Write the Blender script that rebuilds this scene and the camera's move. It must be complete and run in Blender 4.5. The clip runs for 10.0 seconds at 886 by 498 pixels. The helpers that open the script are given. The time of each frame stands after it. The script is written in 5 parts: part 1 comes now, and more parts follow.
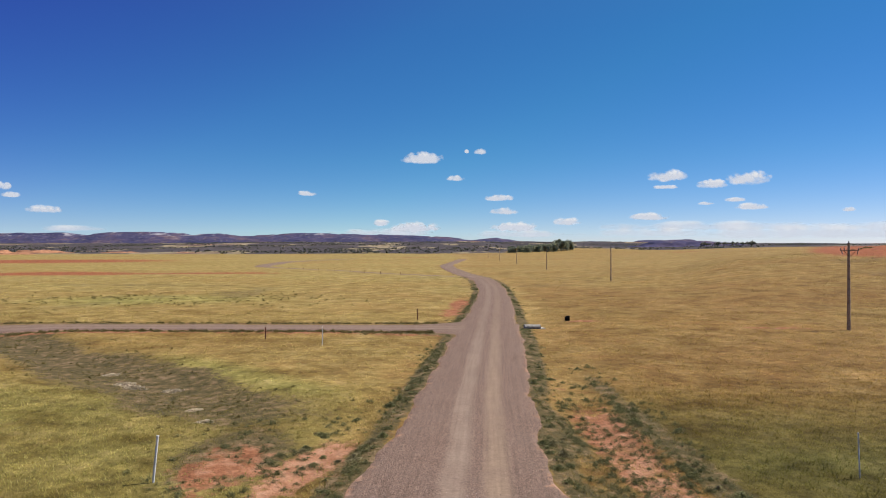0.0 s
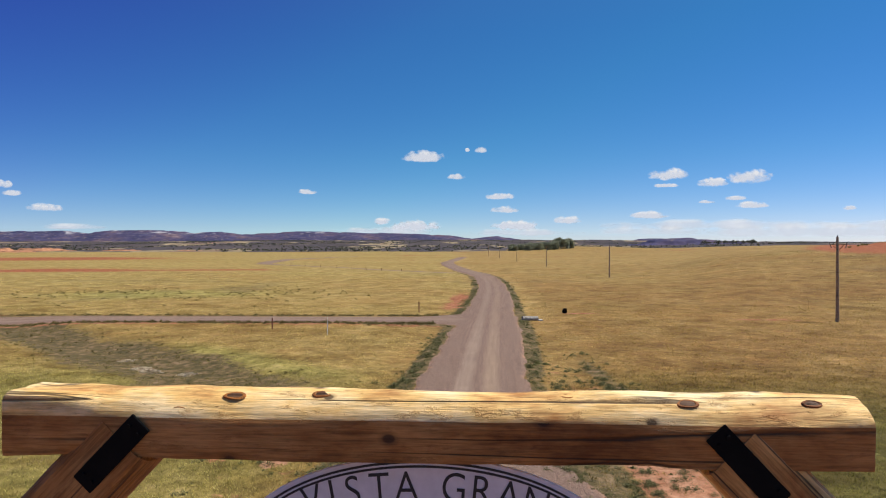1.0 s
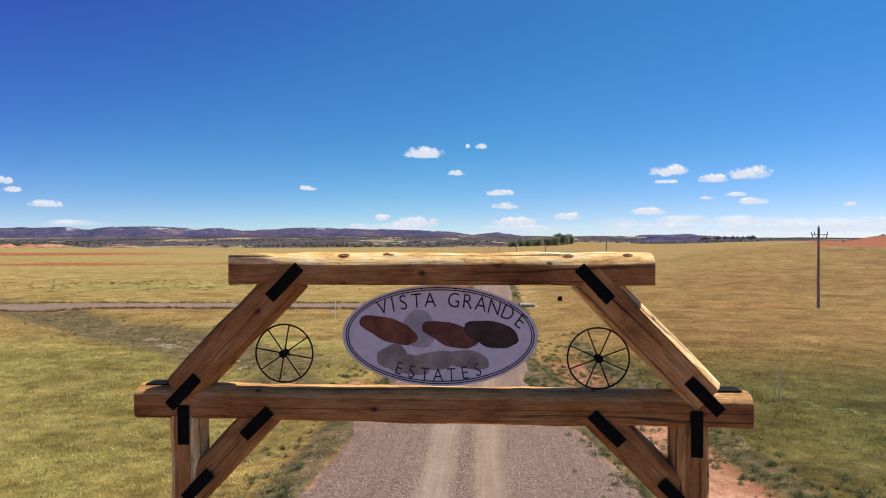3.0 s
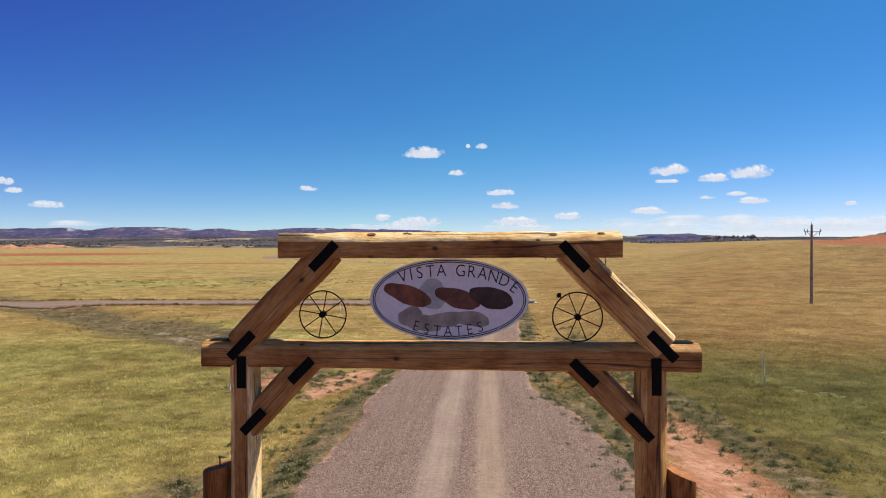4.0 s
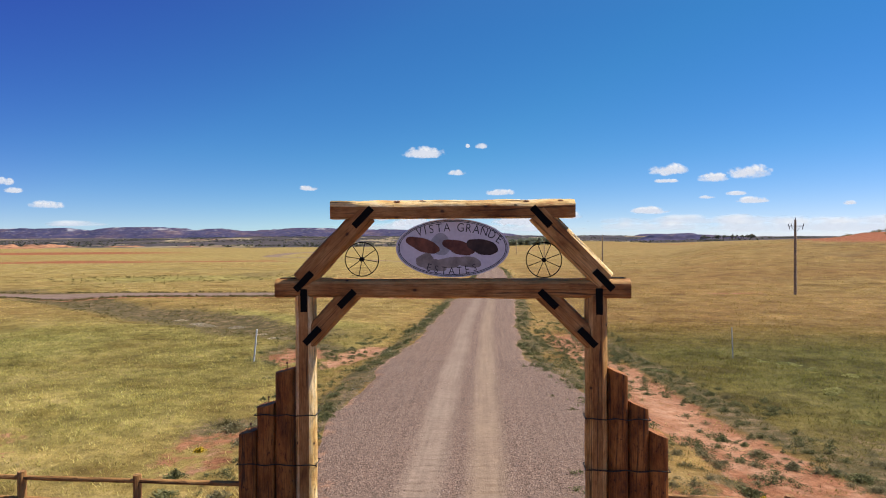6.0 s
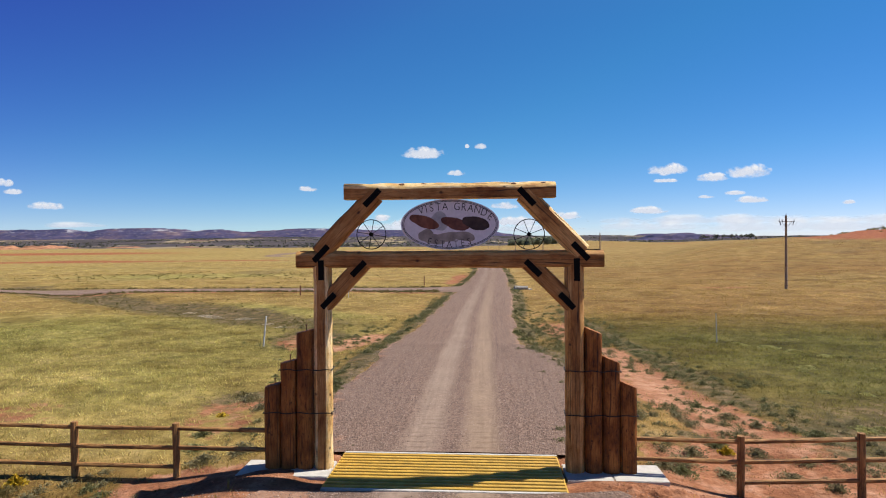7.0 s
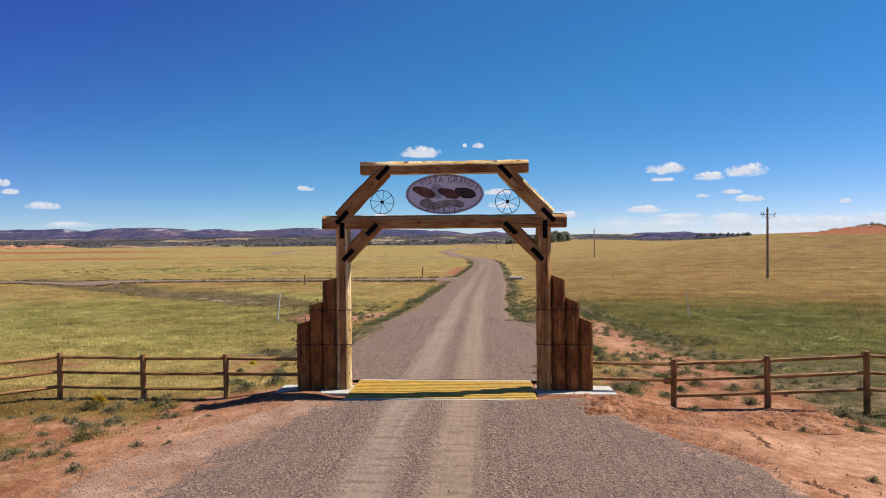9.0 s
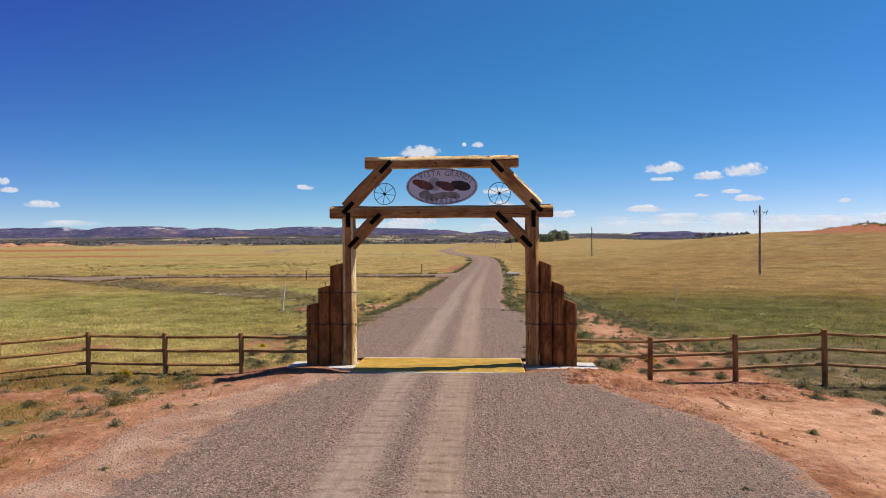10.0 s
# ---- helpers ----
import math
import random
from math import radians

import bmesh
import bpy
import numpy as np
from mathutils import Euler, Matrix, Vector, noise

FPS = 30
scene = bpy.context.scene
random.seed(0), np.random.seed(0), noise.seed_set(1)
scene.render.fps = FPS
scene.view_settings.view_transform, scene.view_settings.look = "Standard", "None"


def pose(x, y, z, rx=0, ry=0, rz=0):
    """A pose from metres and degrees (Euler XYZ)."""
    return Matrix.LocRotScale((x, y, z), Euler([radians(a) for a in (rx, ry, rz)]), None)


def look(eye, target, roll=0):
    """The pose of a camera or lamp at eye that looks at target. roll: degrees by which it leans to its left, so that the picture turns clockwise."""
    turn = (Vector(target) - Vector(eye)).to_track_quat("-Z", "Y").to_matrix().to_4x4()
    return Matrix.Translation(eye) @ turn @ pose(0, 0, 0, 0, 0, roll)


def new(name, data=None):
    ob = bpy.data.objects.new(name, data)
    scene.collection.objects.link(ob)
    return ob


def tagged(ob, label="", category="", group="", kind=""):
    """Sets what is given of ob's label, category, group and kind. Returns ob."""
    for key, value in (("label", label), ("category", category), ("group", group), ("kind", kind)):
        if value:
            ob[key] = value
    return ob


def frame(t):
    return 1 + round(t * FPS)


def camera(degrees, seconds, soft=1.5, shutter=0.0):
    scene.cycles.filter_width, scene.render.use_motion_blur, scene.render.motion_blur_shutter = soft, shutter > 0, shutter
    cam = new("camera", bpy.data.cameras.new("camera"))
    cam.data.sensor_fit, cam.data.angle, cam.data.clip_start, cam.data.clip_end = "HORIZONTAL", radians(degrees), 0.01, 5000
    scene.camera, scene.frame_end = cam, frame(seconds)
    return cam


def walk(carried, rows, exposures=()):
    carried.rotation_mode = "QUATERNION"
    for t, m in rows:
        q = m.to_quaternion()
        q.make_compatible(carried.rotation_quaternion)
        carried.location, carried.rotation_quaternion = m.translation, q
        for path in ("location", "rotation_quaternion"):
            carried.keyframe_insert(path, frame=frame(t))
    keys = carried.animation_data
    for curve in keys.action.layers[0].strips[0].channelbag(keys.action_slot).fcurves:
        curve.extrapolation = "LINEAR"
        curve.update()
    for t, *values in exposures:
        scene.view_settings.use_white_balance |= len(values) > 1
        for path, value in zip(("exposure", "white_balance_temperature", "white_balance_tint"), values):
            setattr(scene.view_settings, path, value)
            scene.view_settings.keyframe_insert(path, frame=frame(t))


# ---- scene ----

# ---- camera ----
cam = camera(72.0, 10.0, soft=1.05)
PATH = [
    (0, (0.257, -1.217, 7.214), (0.143, 0.78, 7.213), -0.1),
    (0.5, (0.264, -2.094, 6.986), (0.15, -0.097, 6.983), -0.1),
    (1, (0.352, -3.042, 6.753), (0.236, -1.046, 6.747), -0.08),
    (1.5, (0.411, -3.916, 6.627), (0.294, -1.92, 6.618), -0.06),
    (2, (0.469, -4.75, 6.408), (0.352, -2.753, 6.4), -0.05),
    (2.5, (0.493, -5.507, 6.237), (0.376, -3.511, 6.219), -0.06),
    (4, (0.466, -7.748, 5.848), (0.347, -5.751, 5.83), -0.2),
    (4.5, (0.473, -8.501, 5.761), (0.353, -6.504, 5.74), -0.2),
    (5, (0.48, -9.247, 5.655), (0.36, -7.251, 5.631), -0.2),
    (5.5, (0.503, -10.046, 5.445), (0.384, -8.05, 5.424), -0.2),
    (7, (0.671, -12.594, 4.719), (0.554, -10.598, 4.702), -0.4),
    (7.5, (0.704, -13.382, 4.476), (0.59, -11.385, 4.458), -0.4),
    (8, (0.768, -14.242, 4.292), (0.655, -12.246, 4.273), -0.5),
    (8.5, (0.818, -15.072, 4.058), (0.707, -13.076, 4.04), -0.5),
    (9, (0.899, -15.88, 3.831), (0.789, -13.884, 3.812), -0.5),
    (9.5, (0.975, -16.664, 3.691), (0.866, -14.667, 3.67), -0.5),
    (10, (1.039, -17.38, 3.52), (0.931, -15.383, 3.498), -0.4),
]
walk(cam, [(t, look(eye, target, roll)) for t, eye, target, roll in PATH],
     exposures=((0, 0.48), (1.5, 0.55), (2.5, 0.72), (4, 0.67), (7, 0.65), (10, 0.57)))

# ---- light ----
SUN = Vector((0.64, 0.2, 1.0)).normalized()
world = bpy.data.worlds.new("world")
scene.world = world
world.use_nodes = True
wt = world.node_tree
sky = wt.nodes.new("ShaderNodeTexSky")
sky.sky_type = "NISHITA"
sky.sun_disc = False
sky.sun_elevation = math.asin(SUN.z)
sky.sun_rotation = math.atan2(SUN.x, SUN.y)
sky.altitude, sky.air_density, sky.dust_density, sky.ozone_density = 2400, 1.0, 0.0, 2.5
hue = wt.nodes.new("ShaderNodeHueSaturation")
hue.inputs["Hue"].default_value, hue.inputs["Saturation"].default_value, hue.inputs["Value"].default_value = 0.514, 1.45, 1.0
wt.links.new(sky.outputs[0], hue.inputs["Color"])
clear = wt.nodes.new("ShaderNodeMix")
clear.data_type = "RGBA"
clear.inputs[0].default_value = 0.34
clear.inputs[7].default_value = (1.1, 2.8, 5.4, 1)
wt.links.new(hue.outputs[0], clear.inputs[6])
# the sky deepens away from the sun and pales towards it
toward = wt.nodes.new("ShaderNodeVectorMath")
toward.operation = "DOT_PRODUCT"
toward.inputs[1].default_value = (0.35, 0, -0.65)
wt.links.new(wt.nodes.new("ShaderNodeTexCoord").outputs["Generated"], toward.inputs[0])
half_up = wt.nodes.new("ShaderNodeMath")
half_up.inputs[1].default_value = 0.65
wt.links.new(toward.outputs["Value"], half_up.inputs[0])
fade = wt.nodes.new("ShaderNodeValToRGB")
# zenith, above the view, darkened and made less blue to weaken the fill
for place, tone in zip((0.0, 0.22, 0.40, 0.55, 0.66, 0.87), ((0.26, 0.185, 0.14), (0.40, 0.25, 0.45), (0.50, 0.50, 0.50), (0.55, 0.58, 0.51), (0.60, 0.57, 0.53), (0.67, 0.58, 0.57))):
    stop = fade.color_ramp.elements.new(place)
    stop.color = (*tone, 1)
fade.color_ramp.elements.remove(fade.color_ramp.elements[0])
fade.color_ramp.elements.remove(fade.color_ramp.elements[-1])
wt.links.new(half_up.outputs[0], fade.inputs[0])
tint = wt.nodes.new("ShaderNodeMix")
tint.data_type, tint.blend_type = "RGBA", "MULTIPLY"
tint.inputs[0].default_value = 1.0
wt.links.new(clear.outputs[2], tint.inputs[6])
wt.links.new(fade.outputs[0], tint.inputs[7])
# clean blue down to the horizon
height = wt.nodes.new("ShaderNodeSeparateXYZ")
wt.links.new(toward.inputs[0].links[0].from_socket, height.inputs[0])
low_sky = wt.nodes.new("ShaderNodeValToRGB")
low_sky.color_ramp.elements[0].position, low_sky.color_ramp.elements[0].color = 0.0, (0.80, 0.76, 0.89, 1)
low_sky.color_ramp.elements[1].position, low_sky.color_ramp.elements[1].color = 0.14, (0.74, 0.83, 0.83, 1)
low_sky.color_ramp.elements.new(0.5).color = (0.8, 0.8, 0.8, 1)
wt.links.new(height.outputs[2], low_sky.inputs[0])
deep = wt.nodes.new("ShaderNodeMix")
deep.data_type, deep.blend_type = "RGBA", "MULTIPLY"
deep.inputs[0].default_value = 1.0
wt.links.new(tint.outputs[2], deep.inputs[6])
wt.links.new(low_sky.outputs[0], deep.inputs[7])
wt.links.new(deep.outputs[2], wt.nodes["Background"].inputs[0])
wt.nodes["Background"].inputs[1].default_value = 0.18
sun_data = bpy.data.lights.new("sun", "SUN")
sun_data.energy, sun_data.angle, sun_data.color = 5.0, radians(0.53), (1.0, 0.95, 0.87)
sun_ob = new("sun", sun_data)
sun_ob.matrix_world = look(SUN * 50, (0, 0, 0))


# ---- materials ----
def thin_leaf(n, color, share):
    """Lets part of the light pass through thin leaves."""
    t = n.add("BsdfTranslucent", Color=color)
    m = n.add("MixShader", Fac=share)
    n.tree.links.new(n.bsdf.outputs[0], m.inputs[1])
    n.tree.links.new(t.outputs[0], m.inputs[2])
    n.tree.links.new(m.outputs[0], n.out.inputs[0])


class Nodes:
    """A short way to write a node material."""

    def __init__(self, name):
        self.mat = bpy.data.materials.new(name)
        self.mat.use_nodes = True
        self.tree = self.mat.node_tree
        self.out = self.tree.nodes["Material Output"]
        self.bsdf = self.tree.nodes["Principled BSDF"]

    def add(self, kind, **inputs):
        n = self.tree.nodes.new("ShaderNode" + kind)
        for k, v in inputs.items():
            self.put(n.inputs[k.replace("_", " ")], v)
        return n

    def put(self, socket, v):
        if isinstance(v, bpy.types.NodeSocket):
            self.tree.links.new(v, socket)
        elif isinstance(v, tuple) and len(v) == 3 and socket.type == "RGBA":
            socket.default_value = (*v, 1)
        else:
            socket.default_value = v

    def coords(self, which="Object", scale=(1, 1, 1)):
        m = self.add("Mapping", Scale=scale)
        self.put(m.inputs["Vector"], self.add("TexCoord").outputs[which])
        return m.outputs[0]

    def noise(self, vec, scale, detail=4, rough=0.55):
        return self.add("TexNoise", Vector=vec, Scale=scale, Detail=detail, Roughness=rough).outputs[0]

    def ramp(self, fac, *stops):
        r = self.add("ValToRGB", Fac=fac)
        e = r.color_ramp.elements
        while len(e) < len(stops):
            e.new(0.5)
        for el, (p, c) in zip(e, stops):
            el.position = p
            el.color = (c, c, c, 1) if isinstance(c, (int, float)) else (*c, 1)
        return r.outputs[0]

    def mix(self, fac, a, b, blend="MIX"):
        m = self.tree.nodes.new("ShaderNodeMix")
        m.data_type, m.blend_type = "RGBA", blend
        self.put(m.inputs[0], fac)
        self.put(m.inputs[6], a)
        self.put(m.inputs[7], b)
        return m.outputs[2]

    def math(self, op, a, b=0.0, clamp=False):
        m = self.tree.nodes.new("ShaderNodeMath")
        m.operation, m.use_clamp = op, clamp
        self.put(m.inputs[0], a)
        self.put(m.inputs[1], b)
        return m.outputs[0]

    def finish(self, color, rough=0.85, bump=None, strength=0.4, distance=0.02, metal=0.0, spec=0.3):
        self.put(self.bsdf.inputs["Base Color"], color)
        self.put(self.bsdf.inputs["Roughness"], rough)
        self.put(self.bsdf.inputs["Metallic"], metal)
        self.put(self.bsdf.inputs["Specular IOR Level"], spec)
        if bump is not None:
            b = self.add("Bump", Height=bump, Strength=strength, Distance=distance)
            self.put(self.bsdf.inputs["Normal"], b.outputs[0])
        return self.mat


def wood(name, light, mid, dark, knots=1.0, flecks=0.8):
    """Peeled log: grain along the local x axis, drying cracks and knots."""
    n = Nodes(name)
    rnd = n.add("ObjectInfo").outputs["Random"]
    base = n.add("VectorMath")
    base.operation = "ADD"
    n.put(base.inputs[0], n.add("TexCoord").outputs["Object"])
    shift = n.add("CombineXYZ", X=n.math("MULTIPLY", rnd, 40.0))
    n.put(base.inputs[1], shift.outputs[0])

    def at(scale):
        m = n.add("Mapping", Scale=scale)
        n.put(m.inputs["Vector"], base.outputs[0])
        return m.outputs[0]

    sep = n.add("SeparateXYZ", Vector=base.outputs[0])
    own = n.add("SeparateXYZ", Vector=n.add("TexCoord").outputs["Object"])
    turn = n.math("ARCTAN2", own.outputs[1], own.outputs[2])
    skin = n.add("CombineXYZ", X=n.math("MULTIPLY", sep.outputs[0], 0.75), Y=n.math("MULTIPLY", turn, 0.19)).outputs[0]
    blotch = n.noise(at((1, 2.5, 2.5)), 1.6, 5, 0.65)
    grain = n.noise(at((1.2, 22, 22)), 2.4, 6, 0.65)
    col = n.ramp(blotch, (0.32, dark), (0.47, mid), (0.66, light))
    col = n.mix(0.8, col, n.ramp(grain, (0.3, 0.42), (0.56, 1.08)), "MULTIPLY")
    fine = n.noise(at((2.0, 60, 60)), 2.4, 4, 0.6)
    col = n.mix(0.5, col, n.ramp(fine, (0.32, 0.55), (0.6, 1.12)), "MULTIPLY")
    fleck = n.ramp(n.noise(at((2.6, 8, 8)), 2.2, 6, 0.75), (0.55, 0), (0.63, flecks))
    col = n.mix(fleck, col, n.mix(1.0, dark, (0.6, 0.55, 0.5), "MULTIPLY"))
    wave = n.noise(at((0.07, 4.2, 4.2)), 1.5, 2, 0.4)
    where = n.ramp(n.noise(at((0.5, 2, 2)), 1.3, 2), (0.38, 0), (0.48, 1))
    crack = n.math("MULTIPLY", where, n.ramp(n.math("ABSOLUTE", n.math("SUBTRACT", wave, 0.5)), (0.0, 1), (0.005, 0.9), (0.014, 0)))
    col = n.mix(n.math("MULTIPLY", crack, 0.85), col, (0.022, 0.013, 0.008))
    vor = n.add("TexVoronoi", Vector=skin, Scale=2.3 / max(knots, 0.5))
    vor.voronoi_dimensions = "2D"
    pick = n.ramp(n.add("SeparateColor", Color=vor.outputs["Color"]).outputs[0], (0.62, 0), (0.66, 1))
    knot = n.math("MULTIPLY", pick, n.ramp(vor.outputs["Distance"], (0.0, 1), (0.035, 0.95), (0.05, 0.4), (0.085, 0)))
    col = n.mix(n.math("MULTIPLY", knot, 0.9), col, (0.035, 0.016, 0.008))
    height = n.math("SUBTRACT", n.math("MULTIPLY", grain, 0.5), n.math("ADD", n.math("MULTIPLY", crack, 1.2), n.math("SUBTRACT", n.math("MULTIPLY", knot, 0.4), fleck)))
    return n.finish(col, n.ramp(grain, (0.3, 0.8), (0.7, 0.62)), height, 0.55, 0.02)


# peeled and sawn finishes differ, with some sunlit pale and shaded dark mixed in
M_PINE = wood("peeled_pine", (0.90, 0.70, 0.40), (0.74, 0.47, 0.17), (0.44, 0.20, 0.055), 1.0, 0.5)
M_SAWN_SHADED = wood("sawn_pine_face", (0.47, 0.235, 0.076), (0.35, 0.148, 0.039), (0.19, 0.068, 0.015), 1.3, 0.3)
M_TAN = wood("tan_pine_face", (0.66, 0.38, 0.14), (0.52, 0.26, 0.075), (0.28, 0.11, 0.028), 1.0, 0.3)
M_STAIN = wood("stained_log", (0.40, 0.155, 0.034), (0.255, 0.082, 0.014), (0.11, 0.034, 0.007), 0.6)
M_RAIL = wood("fence_wood", (0.44, 0.23, 0.08), (0.32, 0.155, 0.05), (0.18, 0.082, 0.027), 0.5)
M_POLE = wood("grey_pole_wood", (0.5, 0.37, 0.25), (0.4, 0.28, 0.18), (0.28, 0.19, 0.12), 0.4)
M_BARK = wood("knot_wood", (0.16, 0.075, 0.03), (0.1, 0.045, 0.02), (0.05, 0.022, 0.01), 0.4)


def plain(name, color, rough, metal=0.0, wear=(0.7, 1.15), scale=6.0, bump=0.1, spec=0.3):
    n = Nodes(name)
    v = n.coords()
    a, b = n.noise(v, scale, 5), n.noise(v, scale * 9, 3)
    col = n.mix(1.0, color, n.ramp(a, (0.3, wear[0]), (0.7, wear[1])), "MULTIPLY")
    col = n.mix(0.3, col, n.ramp(b, (0.3, 0.6), (0.7, 1.1)), "MULTIPLY")
    return n.finish(col, n.ramp(a, (0.3, min(1, rough + 0.1)), (0.7, rough - 0.08)), b, bump, 0.01, metal, spec)


M_STEEL = plain("black_steel", (0.006, 0.006, 0.006), 0.75, spec=0.08)
M_WIRE = plain("wire_rope", (0.044, 0.037, 0.032), 0.6, 0.5)
M_YELLOW = plain("yellow_paint", (0.546, 0.326, 0.053), 0.5, 0.0, (0.75, 1.1), 3.0)
# near-black: shade inside the guard pit and culvert mouth, put into the colour
M_HOLLOW_SHADE = plain("guard_pit_earth", (0.031, 0.021, 0.016), 0.95)
M_CONCRETE = plain("concrete", (0.44, 0.41, 0.365), 0.9, 0.0, (0.8, 1.1), 4.0, 0.3)
M_WHITE = plain("white_post_plastic", (0.704, 0.695, 0.669), 0.6)
M_RUST = plain("rusty_steel", (0.176, 0.070, 0.044), 0.85)
M_SIGN = plain("sign_board_white", (0.66, 0.63, 0.68), 0.45, 0.0, (0.96, 1.03), 1.5, 0.02)
M_INK = plain("sign_ink_black", (0.03, 0.028, 0.032), 0.5)
M_CHESTNUT = plain("sign_ink_chestnut", (0.16, 0.055, 0.03), 0.5, 0, (0.45, 1.5), 5.0)
M_BAY = plain("sign_ink_bay", (0.13, 0.045, 0.03), 0.5, 0, (0.4, 1.5), 5.0)
M_GREYINK = plain("sign_ink_grey", (0.36, 0.36, 0.38), 0.5, 0, (0.75, 1.25), 5.0)
M_BROWNBLACK = plain("sign_ink_brown_black", (0.04, 0.022, 0.018), 0.5, 0, (0.5, 1.6), 5.0)
M_TAUPE = plain("sign_ink_taupe", (0.30, 0.26, 0.23), 0.5, 0, (0.6, 1.3), 4.0)
M_CERAMIC = plain("insulator_ceramic", (0.18, 0.15, 0.14), 0.3)


def cover_color(n, attr="cover"):
    """Colour of the land: dry grass, green grass, red earth and dark scrub by the cover masks."""
    a = n.add("Attribute")
    a.attribute_name = attr
    sep = n.add("SeparateColor", Color=a.outputs["Color"])
    pos = n.add("NewGeometry").outputs["Position"]
    big = n.noise(pos, 0.05, 5, 0.6)
    mid = n.noise(pos, 0.45, 5, 0.6)
    fine = n.noise(pos, 5.0, 5, 0.7)
    wide = n.add("Mapping", Scale=(0.85, 1, 1))
    n.put(wide.inputs["Vector"], pos)
    n.sward = n.ramp(n.noise(wide.outputs[0], 0.33, 4, 0.6), (0.32, (0.66, 0.60, 0.52)), (0.5, (1, 1, 1)), (0.66, (1.24, 1.2, 1.26)))
    dist = n.add("VectorMath", Vector=pos)
    dist.operation = "LENGTH"
    close = n.math("SUBTRACT", 0.85, n.ramp(n.math("DIVIDE", dist.outputs["Value"], 200.0), (0.12, 0), (0.6, 0.7)))
    n.sward = n.mix(close, n.sward, n.ramp(n.noise(wide.outputs[0], 1.5, 6, 0.75), (0.34, 0.52), (0.5, 1.0), (0.64, 1.32)), "MULTIPLY")
    mid = n.mix(0.5, mid, n.noise(pos, 1.6, 6, 0.7))
    return a, sep, pos, big, mid, fine


THATCH = (0.86, 0.76, 0.74)
RUSTY, OLIVE = (0.66, 0.56, 0.48), (0.33, 0.355, 0.31)
FAR_LO, FAR_MID, FAR_HI = (0.8, 0.56, 0.42), (1.0, 1.0, 1.0), (1.2, 1.2, 1.15)


def ground_material():
    n = Nodes("prairie_ground")
    a, sep, pos, big, mid, fine = cover_color(n)
    red, green, scrub = sep.outputs[0], sep.outputs[1], sep.outputs[2]
    dry = n.ramp(mid, (0.36, (0.144, 0.090, 0.033)), (0.45, (0.232, 0.157, 0.053)), (0.53, (0.282, 0.210, 0.074)), (0.64, (0.372, 0.288, 0.130)))
    dry = n.mix(n.ramp(big, (0.35, 0), (0.65, 0.6)), dry, (0.262, 0.154, 0.055))
    band = n.add("Mapping", Scale=(0.4, 1, 1))
    n.put(band.inputs["Vector"], pos)
    far = n.noise(band.outputs[0], 0.022, 6, 0.65)
    dry = n.mix(0.6, dry, n.ramp(far, (0.3, FAR_LO), (0.5, FAR_MID), (0.68, FAR_HI)), "MULTIPLY")
    lush = n.ramp(mid, (0.36, (0.112, 0.100, 0.029)), (0.45, (0.196, 0.184, 0.050)), (0.53, (0.268, 0.248, 0.073)), (0.64, (0.365, 0.318, 0.12)))
    rust = a.outputs["Alpha"]
    dry = n.mix(rust, dry, n.mix(1.0, dry, RUSTY, "MULTIPLY"))
    lush = n.mix(rust, lush, n.mix(1.0, lush, OLIVE, "MULTIPLY"))
    col = n.mix(0.9, n.mix(green, dry, lush), n.sward, "MULTIPLY")
    dist = n.add("VectorMath")
    dist.operation = "LENGTH"
    n.put(dist.inputs[0], pos)
    thatch = n.math("SUBTRACT", 1.0, n.ramp(n.math("DIVIDE", dist.outputs["Value"], 200.0), (0.2, 0), (0.8, 1)))
    col = n.mix(n.math("MULTIPLY", thatch, 0.8), col, n.mix(1.0, col, THATCH, "MULTIPLY"))
    dark = n.ramp(n.noise(pos, 1.4, 5, 0.7), (0.36, (0.058, 0.048, 0.020)), (0.5, (0.100, 0.076, 0.034)), (0.58, (0.160, 0.108, 0.056)), (0.68, (0.24, 0.165, 0.10)))
    sm = n.math("ADD", scrub, n.math("MULTIPLY", n.math("SUBTRACT", n.mix(0.5, fine, n.noise(pos, 1.9, 6, 0.75)), 0.5), 1.7))
    col = n.mix(n.ramp(sm, (0.38, 0), (0.56, 1)), col, dark)
    earth = n.ramp(n.noise(pos, 1.3, 6, 0.65), (0.3, (0.170, 0.062, 0.029)), (0.5, (0.285, 0.122, 0.062)), (0.7, (0.40, 0.215, 0.135)))
    earth = n.mix(0.75, earth, n.ramp(n.noise(pos, 8.0, 6, 0.8), (0.32, 0.35), (0.48, 0.95), (0.65, 1.25)), "MULTIPLY")
    earth = n.mix(0.5, earth, n.ramp(n.noise(pos, 0.6, 4, 0.6), (0.35, 0.65), (0.65, 1.15)), "MULTIPLY")
    loose = n.add("Attribute")
    loose.attribute_name = "sand"
    pale = n.ramp(n.noise(pos, 2.2, 6, 0.7), (0.35, (0.29, 0.135, 0.072)), (0.5, (0.42, 0.225, 0.135)), (0.66, (0.53, 0.32, 0.21)))
    earth = n.mix(n.math("SUBTRACT", 1.0, thatch), earth, n.mix(1.0, earth, (0.92, 0.72, 0.62), "MULTIPLY"))
    earth = n.mix(n.math("MULTIPLY", loose.outputs["Fac"], 0.9), earth, pale)
    rm = n.math("ADD", red, n.math("MULTIPLY", n.math("SUBTRACT", n.noise(pos, 1.1, 6, 0.7), 0.5), 1.1))
    col = n.mix(n.ramp(rm, (0.42, 0), (0.55, 1)), col, earth)
